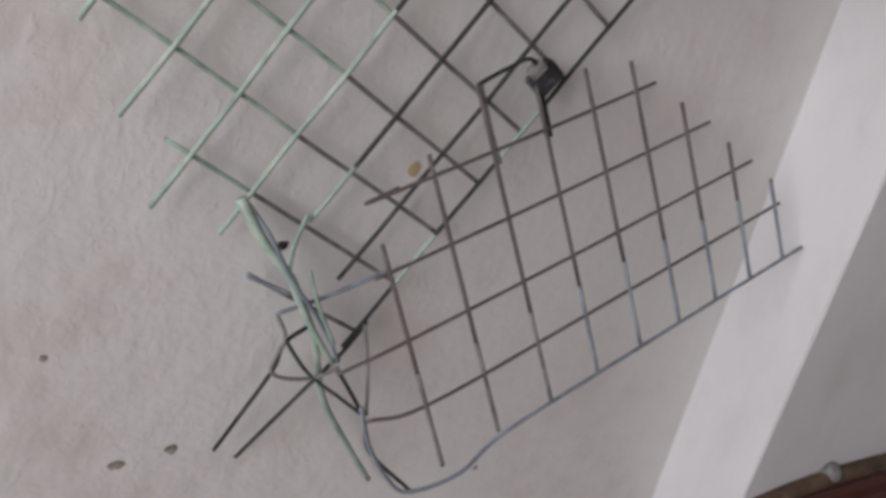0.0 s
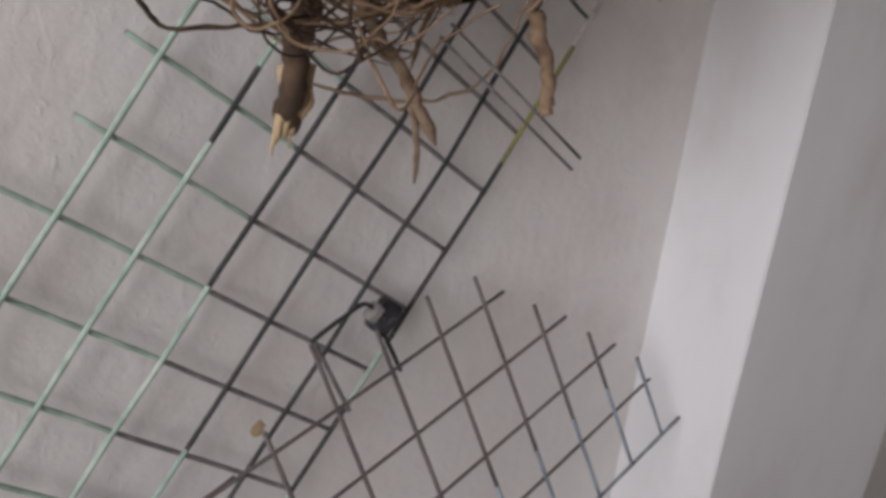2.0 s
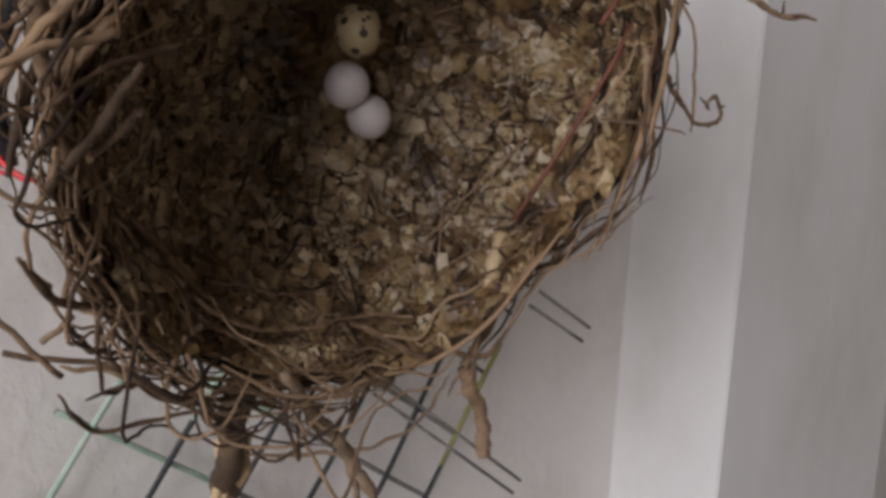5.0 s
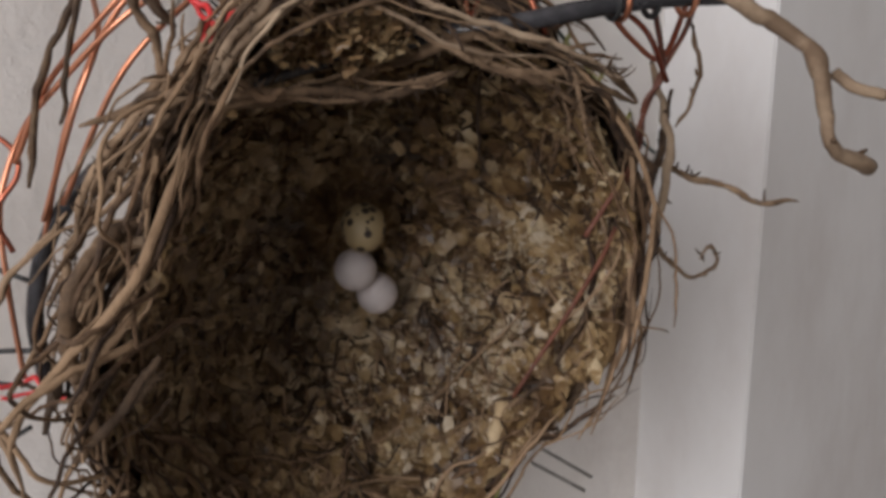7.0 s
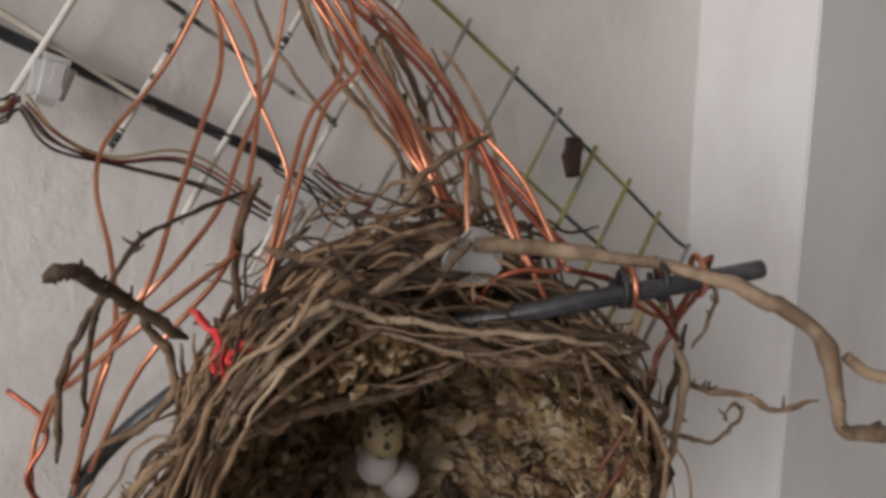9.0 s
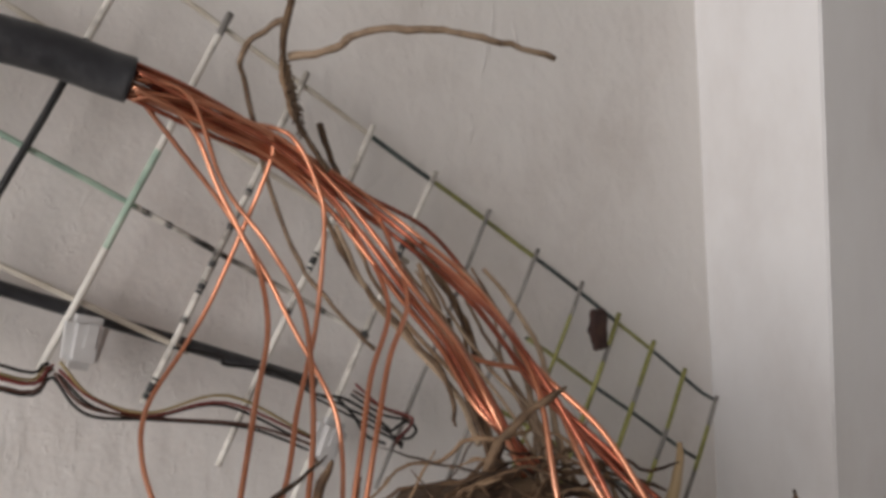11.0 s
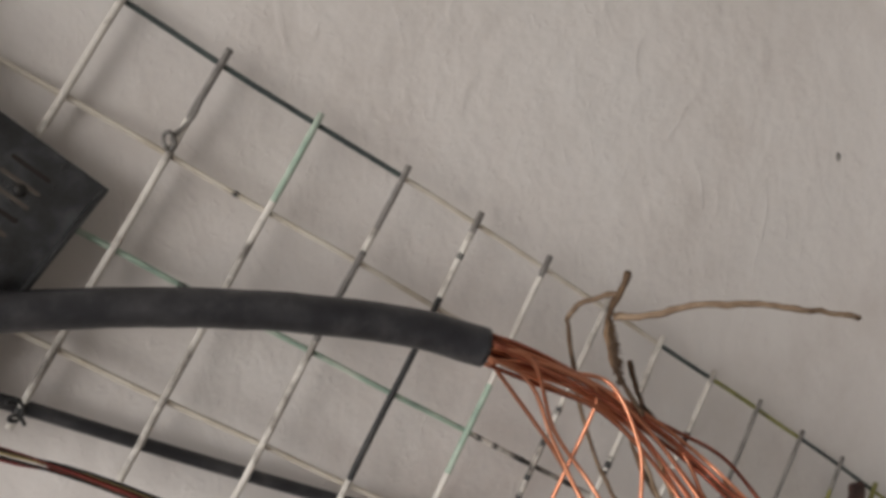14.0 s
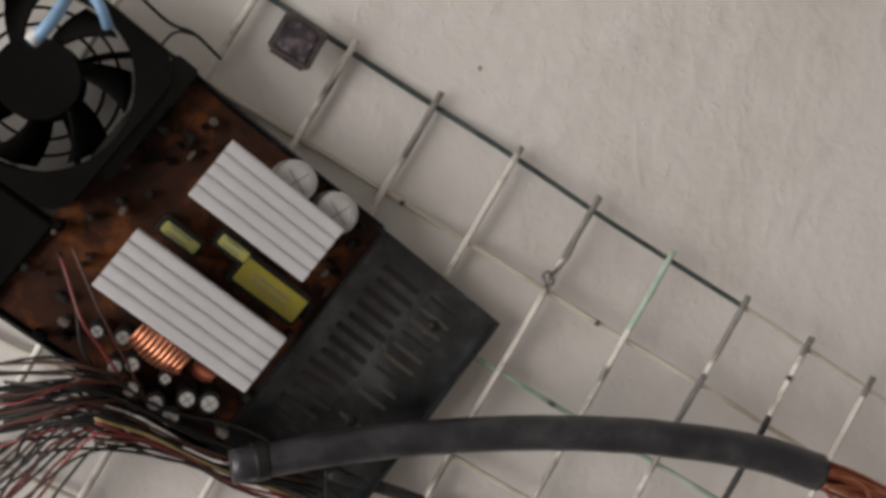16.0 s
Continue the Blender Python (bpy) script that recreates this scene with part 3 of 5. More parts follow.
TIES.append(((0.012, -0.04, 0.664), (0.031, -0.045, 0.635), (0.057, -0.05, 0.612), (0.076, -0.055, 0.596)))
TIES.append(((0.03, -0.035, 0.669), (0.012, -0.038, 0.658), (0.006, -0.035, 0.631), (-0.026, -0.02, 0.554)))
TIES.append(((0.085, -0.02, 0.657), (0.059, -0.035, 0.64), (0.037, -0.03, 0.609), (-0.008, -0.018, 0.541)))
TIES.append(((0.006, -0.035, 0.683), (0.046, -0.035, 0.695), (0.086, -0.04, 0.715)))
TIES.append(((0.078, -0.03, 0.662), (0.076, -0.05, 0.637), (0.079, -0.056, 0.596)))
TIES.append(((0.053, -0.045, 0.637), (0.074, -0.058, 0.599), (0.083, -0.065, 0.566), (0.114, -0.085, 0.537)))
TIES.append(((0.133, -0.03, 0.852), (0.155, -0.03, 0.865), (0.175, -0.03, 0.871), (0.194, -0.03, 0.837), (0.207, -0.028, 0.814)))
TIES.append(((0.135, -0.03, 0.853), (0.152, -0.03, 0.819), (0.166, -0.03, 0.793)))
TIES.append(((-0.015, -0.025, 0.709), (0.002, -0.028, 0.702), (0.016, -0.03, 0.695)))


def strand(name, points, radius, mat, parent, label="", steps=6, sides=7, rough=0.0, seed=0):
    """One bent rod, as a mesh of its own under its thing."""
    line = smooth_line(points, steps)
    if rough:
        line = [q + (noise.noise_vector(q * 90 + Vector((seed, 0, 0))) + 0.3 * noise.noise_vector(q * 330 + Vector((0, seed, 0)))) * rough for q in line]
    v, f = tube([q - parent.location for q in line], radius, sides)
    return mesh_ob(name, v, f, mat, parent, label)


# ---- the wire grid ----
CELL = 0.05
BEND = ((-0.5, -0.0105), (-0.2, -0.0105), (-0.1, -0.003), (0.0, 0.006), (0.08, 0.009), (0.25, 0.005), (0.45, -0.001), (0.6, -0.004))


def gw(u, v, n):
    """A place on the slightly bowed grid."""
    lift_ = 0.0
    for (u0, n0), (u1, n1) in zip(BEND, BEND[1:]):
        if u0 <= u <= u1:
            lift_ = n0 + (n1 - n0) * (u - u0) / (u1 - u0)
    share = max(0.0, min(1.0, (v + 0.4) / 0.2))
    draw_in = Vector((-0.0145 * max(0.0, (u - 0.4) / 0.2) ** 1.3 * share, 0, 0))
    return draw_in + pw(u - 0.0035 * max(0.0, min(1.0, (-0.03 - u) / 0.06)) - 0.006 * max(0.0, (u - 0.55) / 0.05) * (1 - share), v, n + lift_ * share)


grid = thing("wire_grid", pw(0, 0), "weathered welded wire grid panel with flaking white, green and black paint", "wire grid")
PAINTS = [WIRE_WHITE, WIRE_CREAM, WIRE_GREEN, WIRE_TEAL, WIRE_BLACK, WIRE_GREY, WIRE_OLIVE]
W, CR, G, T, K, GY, O = range(7)


def paint_up(k, j):
    """The paint of an upright wire k at row j."""
    if j > -3.9 and k >= 6:
        return GY if k in (6, 7) or (k + int(j * 3)) % 4 == 0 else O
    if j > -5.5:
        if j > 0 or (k in (-4, -2, 0) and j > -0.7):
            return GY
        if (k, int(-j)) in ((1, 2), (1, 1), (0, 1)):
            return K if k == 1 else GY
        if (k, int(-j)) == (-1, 0) or (k == 2 and -2.6 < j < -1.5):
            return G
        return W
    if k <= 8:
        return G if not (k == 8 and -9.6 < j < -8.4) else K
    if k == 9:
        return G if j < -11 else K
    if k == 10:
        return G if j < -13 else K
    if k == 12:
        return O if j > -7.5 else (G if -11.6 < j < -10.4 or -14 < j < -13 else K)
    return K


def paint_across(j, k):
    """The paint of a cross wire j at column k."""
    if j == 0:
        return T if k < 0 else (CR if k < 4 else (O if k in (5, 6, 9) else T))
    if j < 6:
        if k >= 6:
            return O if k < 9 else T
        if j == 2:
            return G if -4 <= k < 2 else W
        return CR
    return G if k < 9 else GY


def grid_wire(name, at, lo, hi, paint, radius):
    """One straight wire of the grid, painted piece by piece; at(s) is its place at s cells."""
    n = max(2, int((hi - lo) * 4))
    ss = [lo + (hi - lo) * i / n for i in range(n + 1)]
    line = [at(s) + noise.noise_vector(at(s) * 14) * 0.0012 - grid.location for s in ss]
    v, f = tube(line, radius, 7)
    ob = mesh_ob(name, v, f, PAINTS[0], grid)
    for m in PAINTS[1:]:
        ob.data.materials.append(m)
    ids = [paint(0.5 * (ss[min(i // 7, n - 1)] + ss[min(i // 7, n - 1) + 1])) for i in range(len(f))]
    ob.data.polygons.foreach_set("material_index", ids)
    return ob


UPRIGHTS = [(-10, -6.2, 0.1), (-9, -6.2, 0.1), (-8, -6.2, 0.12), (-7, -6, 0.1), (-6, -6, 0.1), (-5, -6, 0.12), (-4, -6, 0.15), (-3, -5.4, 0.12), (-2, -3.75, 0.15), (-1, -3.9, 0.1), (0, -3.9, 0.12), (1, -3.72, 0.13),
            (2, -3.8, 0.14), (3, -3.6, 0.12), (4, -3.88, 0.1), (5, -3.98, 0.1), (6, -3.5, 0.12), (7, -4, 0.1), (8, -5, 0.12), (9, -14.7, 0.1), (10, -13.9, 0.12), (11, -14.4, 0.1), (12, -15.3, 0.05),
            (6, -13.35, -11.8), (7, -14.05, -7.9), (8, -14.85, -7.2)]
for k, lo, hi in UPRIGHTS:
    grid_wire("upright_wire", lambda s, k=k: gw(k * CELL, s * CELL, 0.0022), lo, hi, lambda s, k=k: paint_up(k, s), 0.0018 if k < 6 or lo < -6 else 0.0014)
ACROSS = [(0, -10.2, 12.05), (1, -10.2, 5.2), (1, 7.45, 12.05), (2, -10.2, 5.1), (2, 7.1, 12), (3, -10.2, 3.2), (3, 7.6, 12), (4, -10, -3.6), (5, -10, -3.5), (6, -10, -4.5), (4, 8.6, 12), (5, 8.8, 12.1), (6, 8.8, 12), (7, 8.5, 12.1),
          (8, 7.6, 12.1), (9, 6.6, 12.05), (10, 6.62, 12.05), (11, 5.8, 12.05), (12, 5.2, 12.05), (13, 5.9, 12.05), (14, 7.65, 12.05), (15, 9.8, 12.02)]
# from row 6 down the radius is widened to take in each wire's shadow
for j, lo, hi in ACROSS:
    grid_wire("cross_wire", lambda s, j=j: gw(s * CELL, -j * CELL, -0.0012), lo, hi, lambda s, j=j: paint_across(j, math.floor(s)), 0.0015 if j < 6 else 0.0018)
# bare dark spots where the paint has flaked: wire direction, place in cells, length in cells
for up_, u_, v_, long_ in ((0, -1.31, -2.0, 0.14), (0, -1.31, -1.0, 0.09), (0, -3.76, -1.0, 0.08), (0, 2.45, -2.0, 0.12), (0, 2.85, -2.0, 0.3), (0, 2.2, -2.0, 0.16), (1, 3.0, -1.3, 0.14), (1, 3.0, -1.71, 0.12), (1, 3.0, -2.14, 0.12), (1, 3.0, -2.4, 0.2), (1, 3.0, -2.75, 0.1), (1, 3.0, -3.45, 0.3),
                           (1, 1.0, -0.41, 0.1), (1, 4.0, -1.6, 0.3), (1, 4.0, -2.2, 0.1), (1, 5.0, -2.0, 0.14), (1, -2.0, -3.6, 0.25), (1, 5.0, -0.9, 0.4), (0, 3.6, -2.0, 0.1), (0, 4.4, -2.0, 0.12), (1, 1.0, -3.66, 0.1)):
    ss = [-0.5, -0.2, 0.1, 0.35, 0.5]
    at_ = [(u_ * CELL, (v_ + 0.7 * q * long_) * CELL, 0.0022) if up_ else ((u_ + 0.7 * q * long_) * CELL, v_ * CELL, -0.0012) for q in ss]
    line = [gw(*q) + noise.noise_vector(gw(*q) * 14) * 0.0012 - grid.location for q in at_]
    v, f = tube(line, lambda q, r=0.00185 if up_ else 0.00155: r * (1.02 + 0.1 * math.sin(40 * q)), 7)
    mesh_ob("bare_spot", v, f, WIRE_BLACK, grid, "dark bare steel where the paint has flaked")
TIES.append(((0.0255, -0.02, 0.752), (0.018, -0.027, 0.741), (0.0125, -0.033, 0.73), (0.012, -0.035, 0.712), (0.02, -0.036, 0.69)))
for i, line in enumerate(TIES):
    mat = (WIRE_GREEN, WIRE_BLUE, WIRE_GREEN, WIRE_GREEN, WIRE_GREY, WIRE_TEAL, WIRE_BLACK, WIRE_BLACK, WIRE_BLUE, WIRE_GREY, WIRE_BLACK, WIRE_BLACK, WIRE_GREY, WIRE_BLUE, WIRE_GREEN)[i]
    strand("tie_wire", line, 0.0016 if i not in (0, 2) else (lambda s: 0.0042 - 0.0022 * s) if i == 0 else 0.0026, mat, grid, sides=6)

knot = [gw(-2.06 * CELL, -0.9 * CELL, 0.004) + Vector((0.0026 * math.cos(k * 0.75), -0.001 * (k % 3), 0.0038 * math.sin(k * 0.75))) for k in range(10)] + [gw(-1.98 * CELL, -0.6 * CELL, 0.004), gw(-2.0 * CELL, -0.35 * CELL, 0.0035)]
strand("tie_wire", knot, 0.0011, WIRE_GREY, grid, sides=6)
knot = [gw(-2.0 * CELL, -3.62 * CELL, 0.002) + Vector((0.003 * math.cos(k), -0.001, 0.0012 * k - 0.005 + 0.003 * math.sin(k))) for k in range(12)]
strand("tie_wire", knot, 0.0009, WIRE_BLACK, grid, sides=6)

# the small bent grid tied to its lower end
S_O, S_D, S_C = Vector((0.25, -0.05, 0.793)), Vector((0.045, 0.0093, 0.0118)), Vector((0.0135, -0.0175, -0.0435))
small = thing("small_wire_grid", S_O, "small bent piece of rusty dark wire grid with bluish wire ends", "wire grid")


def sw(i, j):
    return S_O + S_D * i + S_C * j


for i, top, low in ((-4.25, -0.4, 2.95), (-3.17, -1.3, 2.95), (-2.08, -1.95, 2.95), (-1.03, -1.95, 2.95), (0, -1.65, 2.95), (1, -1.5, 2.98), (2, -0.55, 3.0), (3, 0.45, 3.0), (4, 1.45, 3.0)):
    strand("wire", [sw(i, top), sw(i, 1.5)], 0.0017, WIRE_DARK, small)
    strand("wire", [sw(i, 1.5), sw(i, low)], 0.0017, WIRE_BLUE if i > -2 else WIRE_GREY, small)
for j, lo, hi in ((-1, -3.75, 1.5), (0, -4.4, 2.65), (1, -5.4, 3.6), (2, -5.2, 4.2)):
    strand("wire", [sw(lo, j - (0.2 if j == 2 else 0.0)) + Vector((0, 0.0025, 0)), sw(-4.2, j), sw(-1, j), sw(hi, j) + Vector((0, 0.0025, 0))], 0.0014, WIRE_DARK, small)
strand("wire", [(0.028, -0.14, 0.677), (0.039, -0.14, 0.643), (0.057, -0.142, 0.612), (0.075, -0.143, 0.598), sw(-4.0, 3.2), sw(-3, 3.02), sw(0, 3.0), sw(4.6, 3.0)], 0.0016, WIRE_BLUE, small)

clip = thing("plastic_clip", (0.19, -0.026, 0.858), "small dark grey plastic block caught between the wires", "clip")
bm = bmesh.new()
box(bm, (0.019, 0.012, 0.024), bevel=0.002)
part("block", bm, HOSE, clip, m=pose(0, 0, 0, 0, 38, 0))
bm = bmesh.new()
box(bm, (0.007, 0.01, 0.013), bevel=0.001)
part("peg", bm, WIRE_GREY, clip, m=pose(-0.011, -0.004, 0.007, 0, 38, 0))

# ---- marks on the wall ----
for x, z, r, mat, lab in ((0.017, 0.718, 0.0045, HOLE, "dark drill hole in the plaster"), (-0.093, 0.538, 0.0055, STAIN, "shallow chip in the plaster"), (-0.053, 0.544, 0.005, STAIN, "shallow brownish chip in the plaster"),
                           (-0.142, 0.642, 0.003, STAIN, "small brown chip in the plaster"), (0.113, 0.776, 0.006, PALE_WOOD, "orange rust stain on the plaster"), (0.238, 0.459, 0.003, STAIN, "small brown chip in the plaster"),
                           (0.358, 1.595, 0.003, WIRE_GREY, "tiny grey chip in the plaster"), (-0.142, 1.732, 0.0014, STAIN, "tiny dark chip in the plaster")):
    rr = random.Random(int(x * 1000))
    v = [(0, -0.0012, 0)] + [(r * rr.uniform(0.6, 1.3) * math.cos(a), -0.0004, r * rr.uniform(0.6, 1.3) * math.sin(a)) for a in [2 * math.pi * i / 14 for i in range(14)]]
    ob = mesh_ob("wall_chip", v, [(0, i + 1, (i + 1) % 14 + 1) for i in range(14)], mat)
    ob.location = (x, 0, z)
    tagged(ob, lab, "wall chip")

SCRATCH = surface("scratched_paint", [(0.64, 0.62, 0.6), (0.75, 0.74, 0.72)], 60, 4, 0.6, bump=0.1)
wall_north = bpy.data.objects["wall_north"]
for x, z, dx, dz in ((0.22, 1.60, 0.006, -0.035), (0.285, 1.585, -0.006, -0.045), (0.196, 1.612, 0.02, 0.022), (0.275, 1.545, -0.004, -0.02), (0.3, 1.56, 0.003, -0.02), (0.26, 1.5, -0.003, -0.02)):
    a, e = Vector((x, -0.0005, z)), Vector((x + dx, -0.0005, z + dz))
    c = a.lerp(e, 0.5) + Vector((0.002, 0, 0.001))
    off = Vector((dz, 0, -dx)).normalized() * 0.0004
    v = [a, c - off, e, c + off]
    mesh_ob("scratch", [q - wall_north.location for q in v] + [q - wall_north.location - Vector((0, 0.0003, 0)) for q in v], [(0, 1, 2, 3), (4, 5, 6, 7), (0, 1, 5, 4), (1, 2, 6, 5), (2, 3, 7, 6), (3, 0, 4, 7)], SCRATCH, wall_north)

# ---- the nest ----
NEST_C = Vector((0.088, -0.183, 1.204))
NEST_N = Vector((-0.383, -0.82, -0.326)).normalized()
NEST_X = Vector((0.874, -0.462, 0.134))
NEST_X = (NEST_X - NEST_N * NEST_X.dot(NEST_N)).normalized()
NEST_Y = NEST_N.cross(NEST_X)
NEST_Y = NEST_Y if NEST_Y.z > 0 else -NEST_Y


def nw(a, r, h=0.0):
    """A place by the nest: angle round the rim, share of its radius, height over its rim."""
    a = (a + math.pi) % (2 * math.pi) - math.pi
    pinch = 1 - 0.13 * math.exp(-(((a + 0.75) / 0.55) ** 2))
    from_left = math.pi - abs(a)
    pinch -= 0.13 * math.exp(-((from_left / 0.6) ** 2))
    pinch -= 0.17 * math.exp(-(((a - 2.4) / 0.42) ** 2))
    h += 0.06 * math.exp(-((((a - 2.75 + math.pi) % (2 * math.pi) - math.pi) / 0.9) ** 2)) * min(r, 1.1) ** 3
    return NEST_C + NEST_X * (0.116 * r * pinch * math.cos(a)) + NEST_Y * (0.13 * r * pinch * math.sin(a)) + NEST_N * h


def bowl(q):
    """Share of the radius and depth of the lining at q = 0 (bottom) to 1 (rim)."""
    return math.sin(q * math.pi / 2) ** 0.85, -0.105 * math.cos(q * math.pi / 2) ** 0.8


# pale mats: angle, share of the depth, width, fibres
MATS = ((-0.64, 0.45, 0.06, 300), (-0.14, 0.55, 0.08, 160), (-0.84, 0.75, 0.07, 180), (-1.64, 0.5, 0.09, 140), (-2.04, 0.3, 0.09, 60), (-0.34, 0.72, 0.09, 140), (-1.34, 0.72, 0.08, 120), (-1.04, 0.58, 0.1, 120), (0.2, 0.8, 0.08, 80))
# long twigs laid round the rim: radius, material, course
RIM_TWIGS = []
RIM_TWIGS.append((0.0030, PALE_TWIG, ((0.028, -0.244, 1.338), (0.014, -0.237, 1.325), (0.001, -0.23, 1.306), (-0.007, -0.219, 1.288))))
RIM_TWIGS.append((0.0027, PALE_TWIG, ((0.081, -0.238, 1.351), (0.06, -0.236, 1.341), (0.029, -0.24, 1.327), (0.007, -0.234, 1.31), (-0.005, -0.227, 1.291))))
RIM_TWIGS.append((0.0021, PALE_TWIG, ((0.027, -0.243, 1.337), (0.048, -0.243, 1.328), (0.081, -0.25, 1.32), (0.121, -0.259, 1.311), (0.146, -0.261, 1.304))))
RIM_TWIGS.append((0.0020, TWIG_GREY, ((0.061, -0.239, 1.317), (0.088, -0.245, 1.307), (0.12, -0.25, 1.299), (0.142, -0.248, 1.29))))
RIM_TWIGS.append((0.0029, TWIG_GREY, ((-0.002, -0.222, 1.289), (0.021, -0.223, 1.294), (0.049, -0.224, 1.294), (0.067, -0.227, 1.295), (0.087, -0.234, 1.303))))
RIM_TWIGS.append((0.0027, TWIG_GREY, ((-0.009, -0.225, 1.29), (-0.021, -0.217, 1.285), (-0.031, -0.206, 1.267), (-0.036, -0.193, 1.242), (-0.035, -0.176, 1.212))))
RIM_TWIGS.append((0.0024, TWIG_GREY, ((-0.016, -0.225, 1.284), (-0.027, -0.213, 1.268), (-0.033, -0.196, 1.246), (-0.039, -0.178, 1.222))))
RIM_TWIGS.append((0.0036, PALE_TWIG, ((-0.013, -0.21, 1.243), (-0.027, -0.209, 1.243), (-0.034, -0.2, 1.228), (-0.036, -0.192, 1.21), (-0.03, -0.18, 1.188))))
RIM_TWIGS.append((0.0026, PALE_TWIG, ((-0.007, -0.195, 1.197), (-0.015, -0.187, 1.187), (-0.026, -0.178, 1.178))))
RIM_TWIGS.append((0.0017, TWIG_GREY, ((0.124, -0.253, 1.308), (0.132, -0.252, 1.297), (0.152, -0.241, 1.275))))
RIM_TWIGS.append((0.0028, TWIG_GREY, ((0.002, -0.222, 1.301), (-0.01, -0.218, 1.288), (-0.018, -0.213, 1.271), (-0.018, -0.208, 1.259))))
nest = thing("bird_nest", NEST_C, "large round bird nest of woven brown twigs, roots and bark", "nest")
verts, faces = [], []
SEG, RINGS = 180, 80
for i in range(RINGS + 1):
    for k in range(SEG):
        r, h = bowl(i / RINGS)
        p = nw(2 * math.pi * k / SEG, max(r, 0.004), h)
        d = noise.fractal(p * 42, 0.8, 2.0, 4) * 0.015 + noise.cell(p * 90) * 0.004 + noise.noise(p * 230) * 0.003
        verts.append(p + NEST_N * d - nest.location)
for i in range(RINGS):
    for k in range(SEG):
        a, b = i * SEG + k, i * SEG + (k + 1) % SEG
        faces.append((a, b, b + SEG, a + SEG))
faces.append(tuple(range(SEG)))
mesh_ob("cup", verts, faces, CUP, nest, "dark crumbly lining of earth, bark and fibres", smooth=False)
# outer wall of the cup, set off by its thickness
verts = []
for i in range(41):
    for k in range(90):
        r, h = bowl(i / 40)
        p = nw(2 * math.pi * k / 90, max(r, 0.004) * 1.07 + 0.004, h * 1.08 - 0.006)
        verts.append(p + noise.noise_vector(p * 60) * 0.006 - nest.location)
faces = [(i * 90 + k, (i + 1) * 90 + k, (i + 1) * 90 + (k + 1) % 90, i * 90 + (k + 1) % 90) for i in range(40) for k in range(90)] + [tuple(range(90))]
mesh_ob("outer_shell", verts, faces, BARK, nest, "dark matted outer wall of bark and roots", smooth=False)
rnd = random.Random(11)
verts, faces = [], []
for n in range(7500):
    q = rnd.uniform(0.05, 1.0) ** 0.7
    a = rnd.uniform(0, 2 * math.pi)
    r, h = bowl(q)
    p = nw(a, r * 0.985, h)
    p += NEST_N * (noise.fractal(p * 42, 0.8, 2.0, 4) * 0.015 + 0.002)
    size = rnd.uniform(0.0007, 0.002) if n % 9 else rnd.uniform(0.002, 0.0038)
    up = (NEST_C + NEST_N * 0.03 - p).normalized()
    d1 = up.cross(Vector((rnd.gauss(0, 1), rnd.gauss(0, 1), rnd.gauss(0, 1)))).normalized() + up * rnd.gauss(0, 0.45)
    d2 = d1.cross(up).normalized()
    d3 = up * size * 0.2
    d1, d2 = d1 * size * rnd.uniform(0.9, 1.8), d2 * size * rnd.uniform(0.22, 0.6)
    first = len(verts)
    base = p - nest.location
    verts += [base + s1 * d1 * rnd.uniform(0.7, 1.1) + s2 * d2 * rnd.uniform(0.5, 1.1) + s3 * d3 for s3 in (-1, 1) for s1, s2 in ((-1, -1), (1, -1), (1, 1), (-1, 1))]
    faces += [tuple(first + i for i in f) for f in ((3, 2, 1, 0), (4, 5, 6, 7), (0, 1, 5, 4), (1, 2, 6, 5), (2, 3, 7, 6), (3, 0, 4, 7))]
tagged(mesh_ob("lining_flakes", verts, faces, FLAKE, nest, smooth=False), kind="stuff")
verts, faces = [], []
for a0, q0, wide, count in MATS:
    for n in range(count):
        r, h = bowl(min(0.98, abs(q0 + rnd.gauss(0, wide))))
        p = nw(a0 + rnd.gauss(0, wide * 1.3), r * 0.985, h)
        p += NEST_N * (noise.fractal(p * 42, 0.8, 2.0, 4) * 0.015 + rnd.uniform(0.001, 0.005)) - nest.location
        up = (NEST_N * 0.03 - p).normalized()
        d1 = (up.cross(Vector((rnd.gauss(0, 1), rnd.gauss(0, 1), rnd.gauss(0, 1)))).normalized() + up * rnd.gauss(0, 0.35)) * rnd.uniform(0.0008, 0.0028)
        d2 = d1.cross(up).normalized() * rnd.uniform(0.0003, 0.0008)
        first = len(verts)
        verts += [p - d1 - d2, p + d1 - d2 * 0.6, p + d1 * 0.9 + d2, p - d1 * 0.8 + d2 * 0.7, p + up * 0.0006]
        faces += [tuple(first + i for i in f) for f in ((3, 2, 1, 0), (0, 1, 4), (1, 2, 4), (2, 3, 4), (3, 0, 4))]
mats_v, mats_f = verts, faces


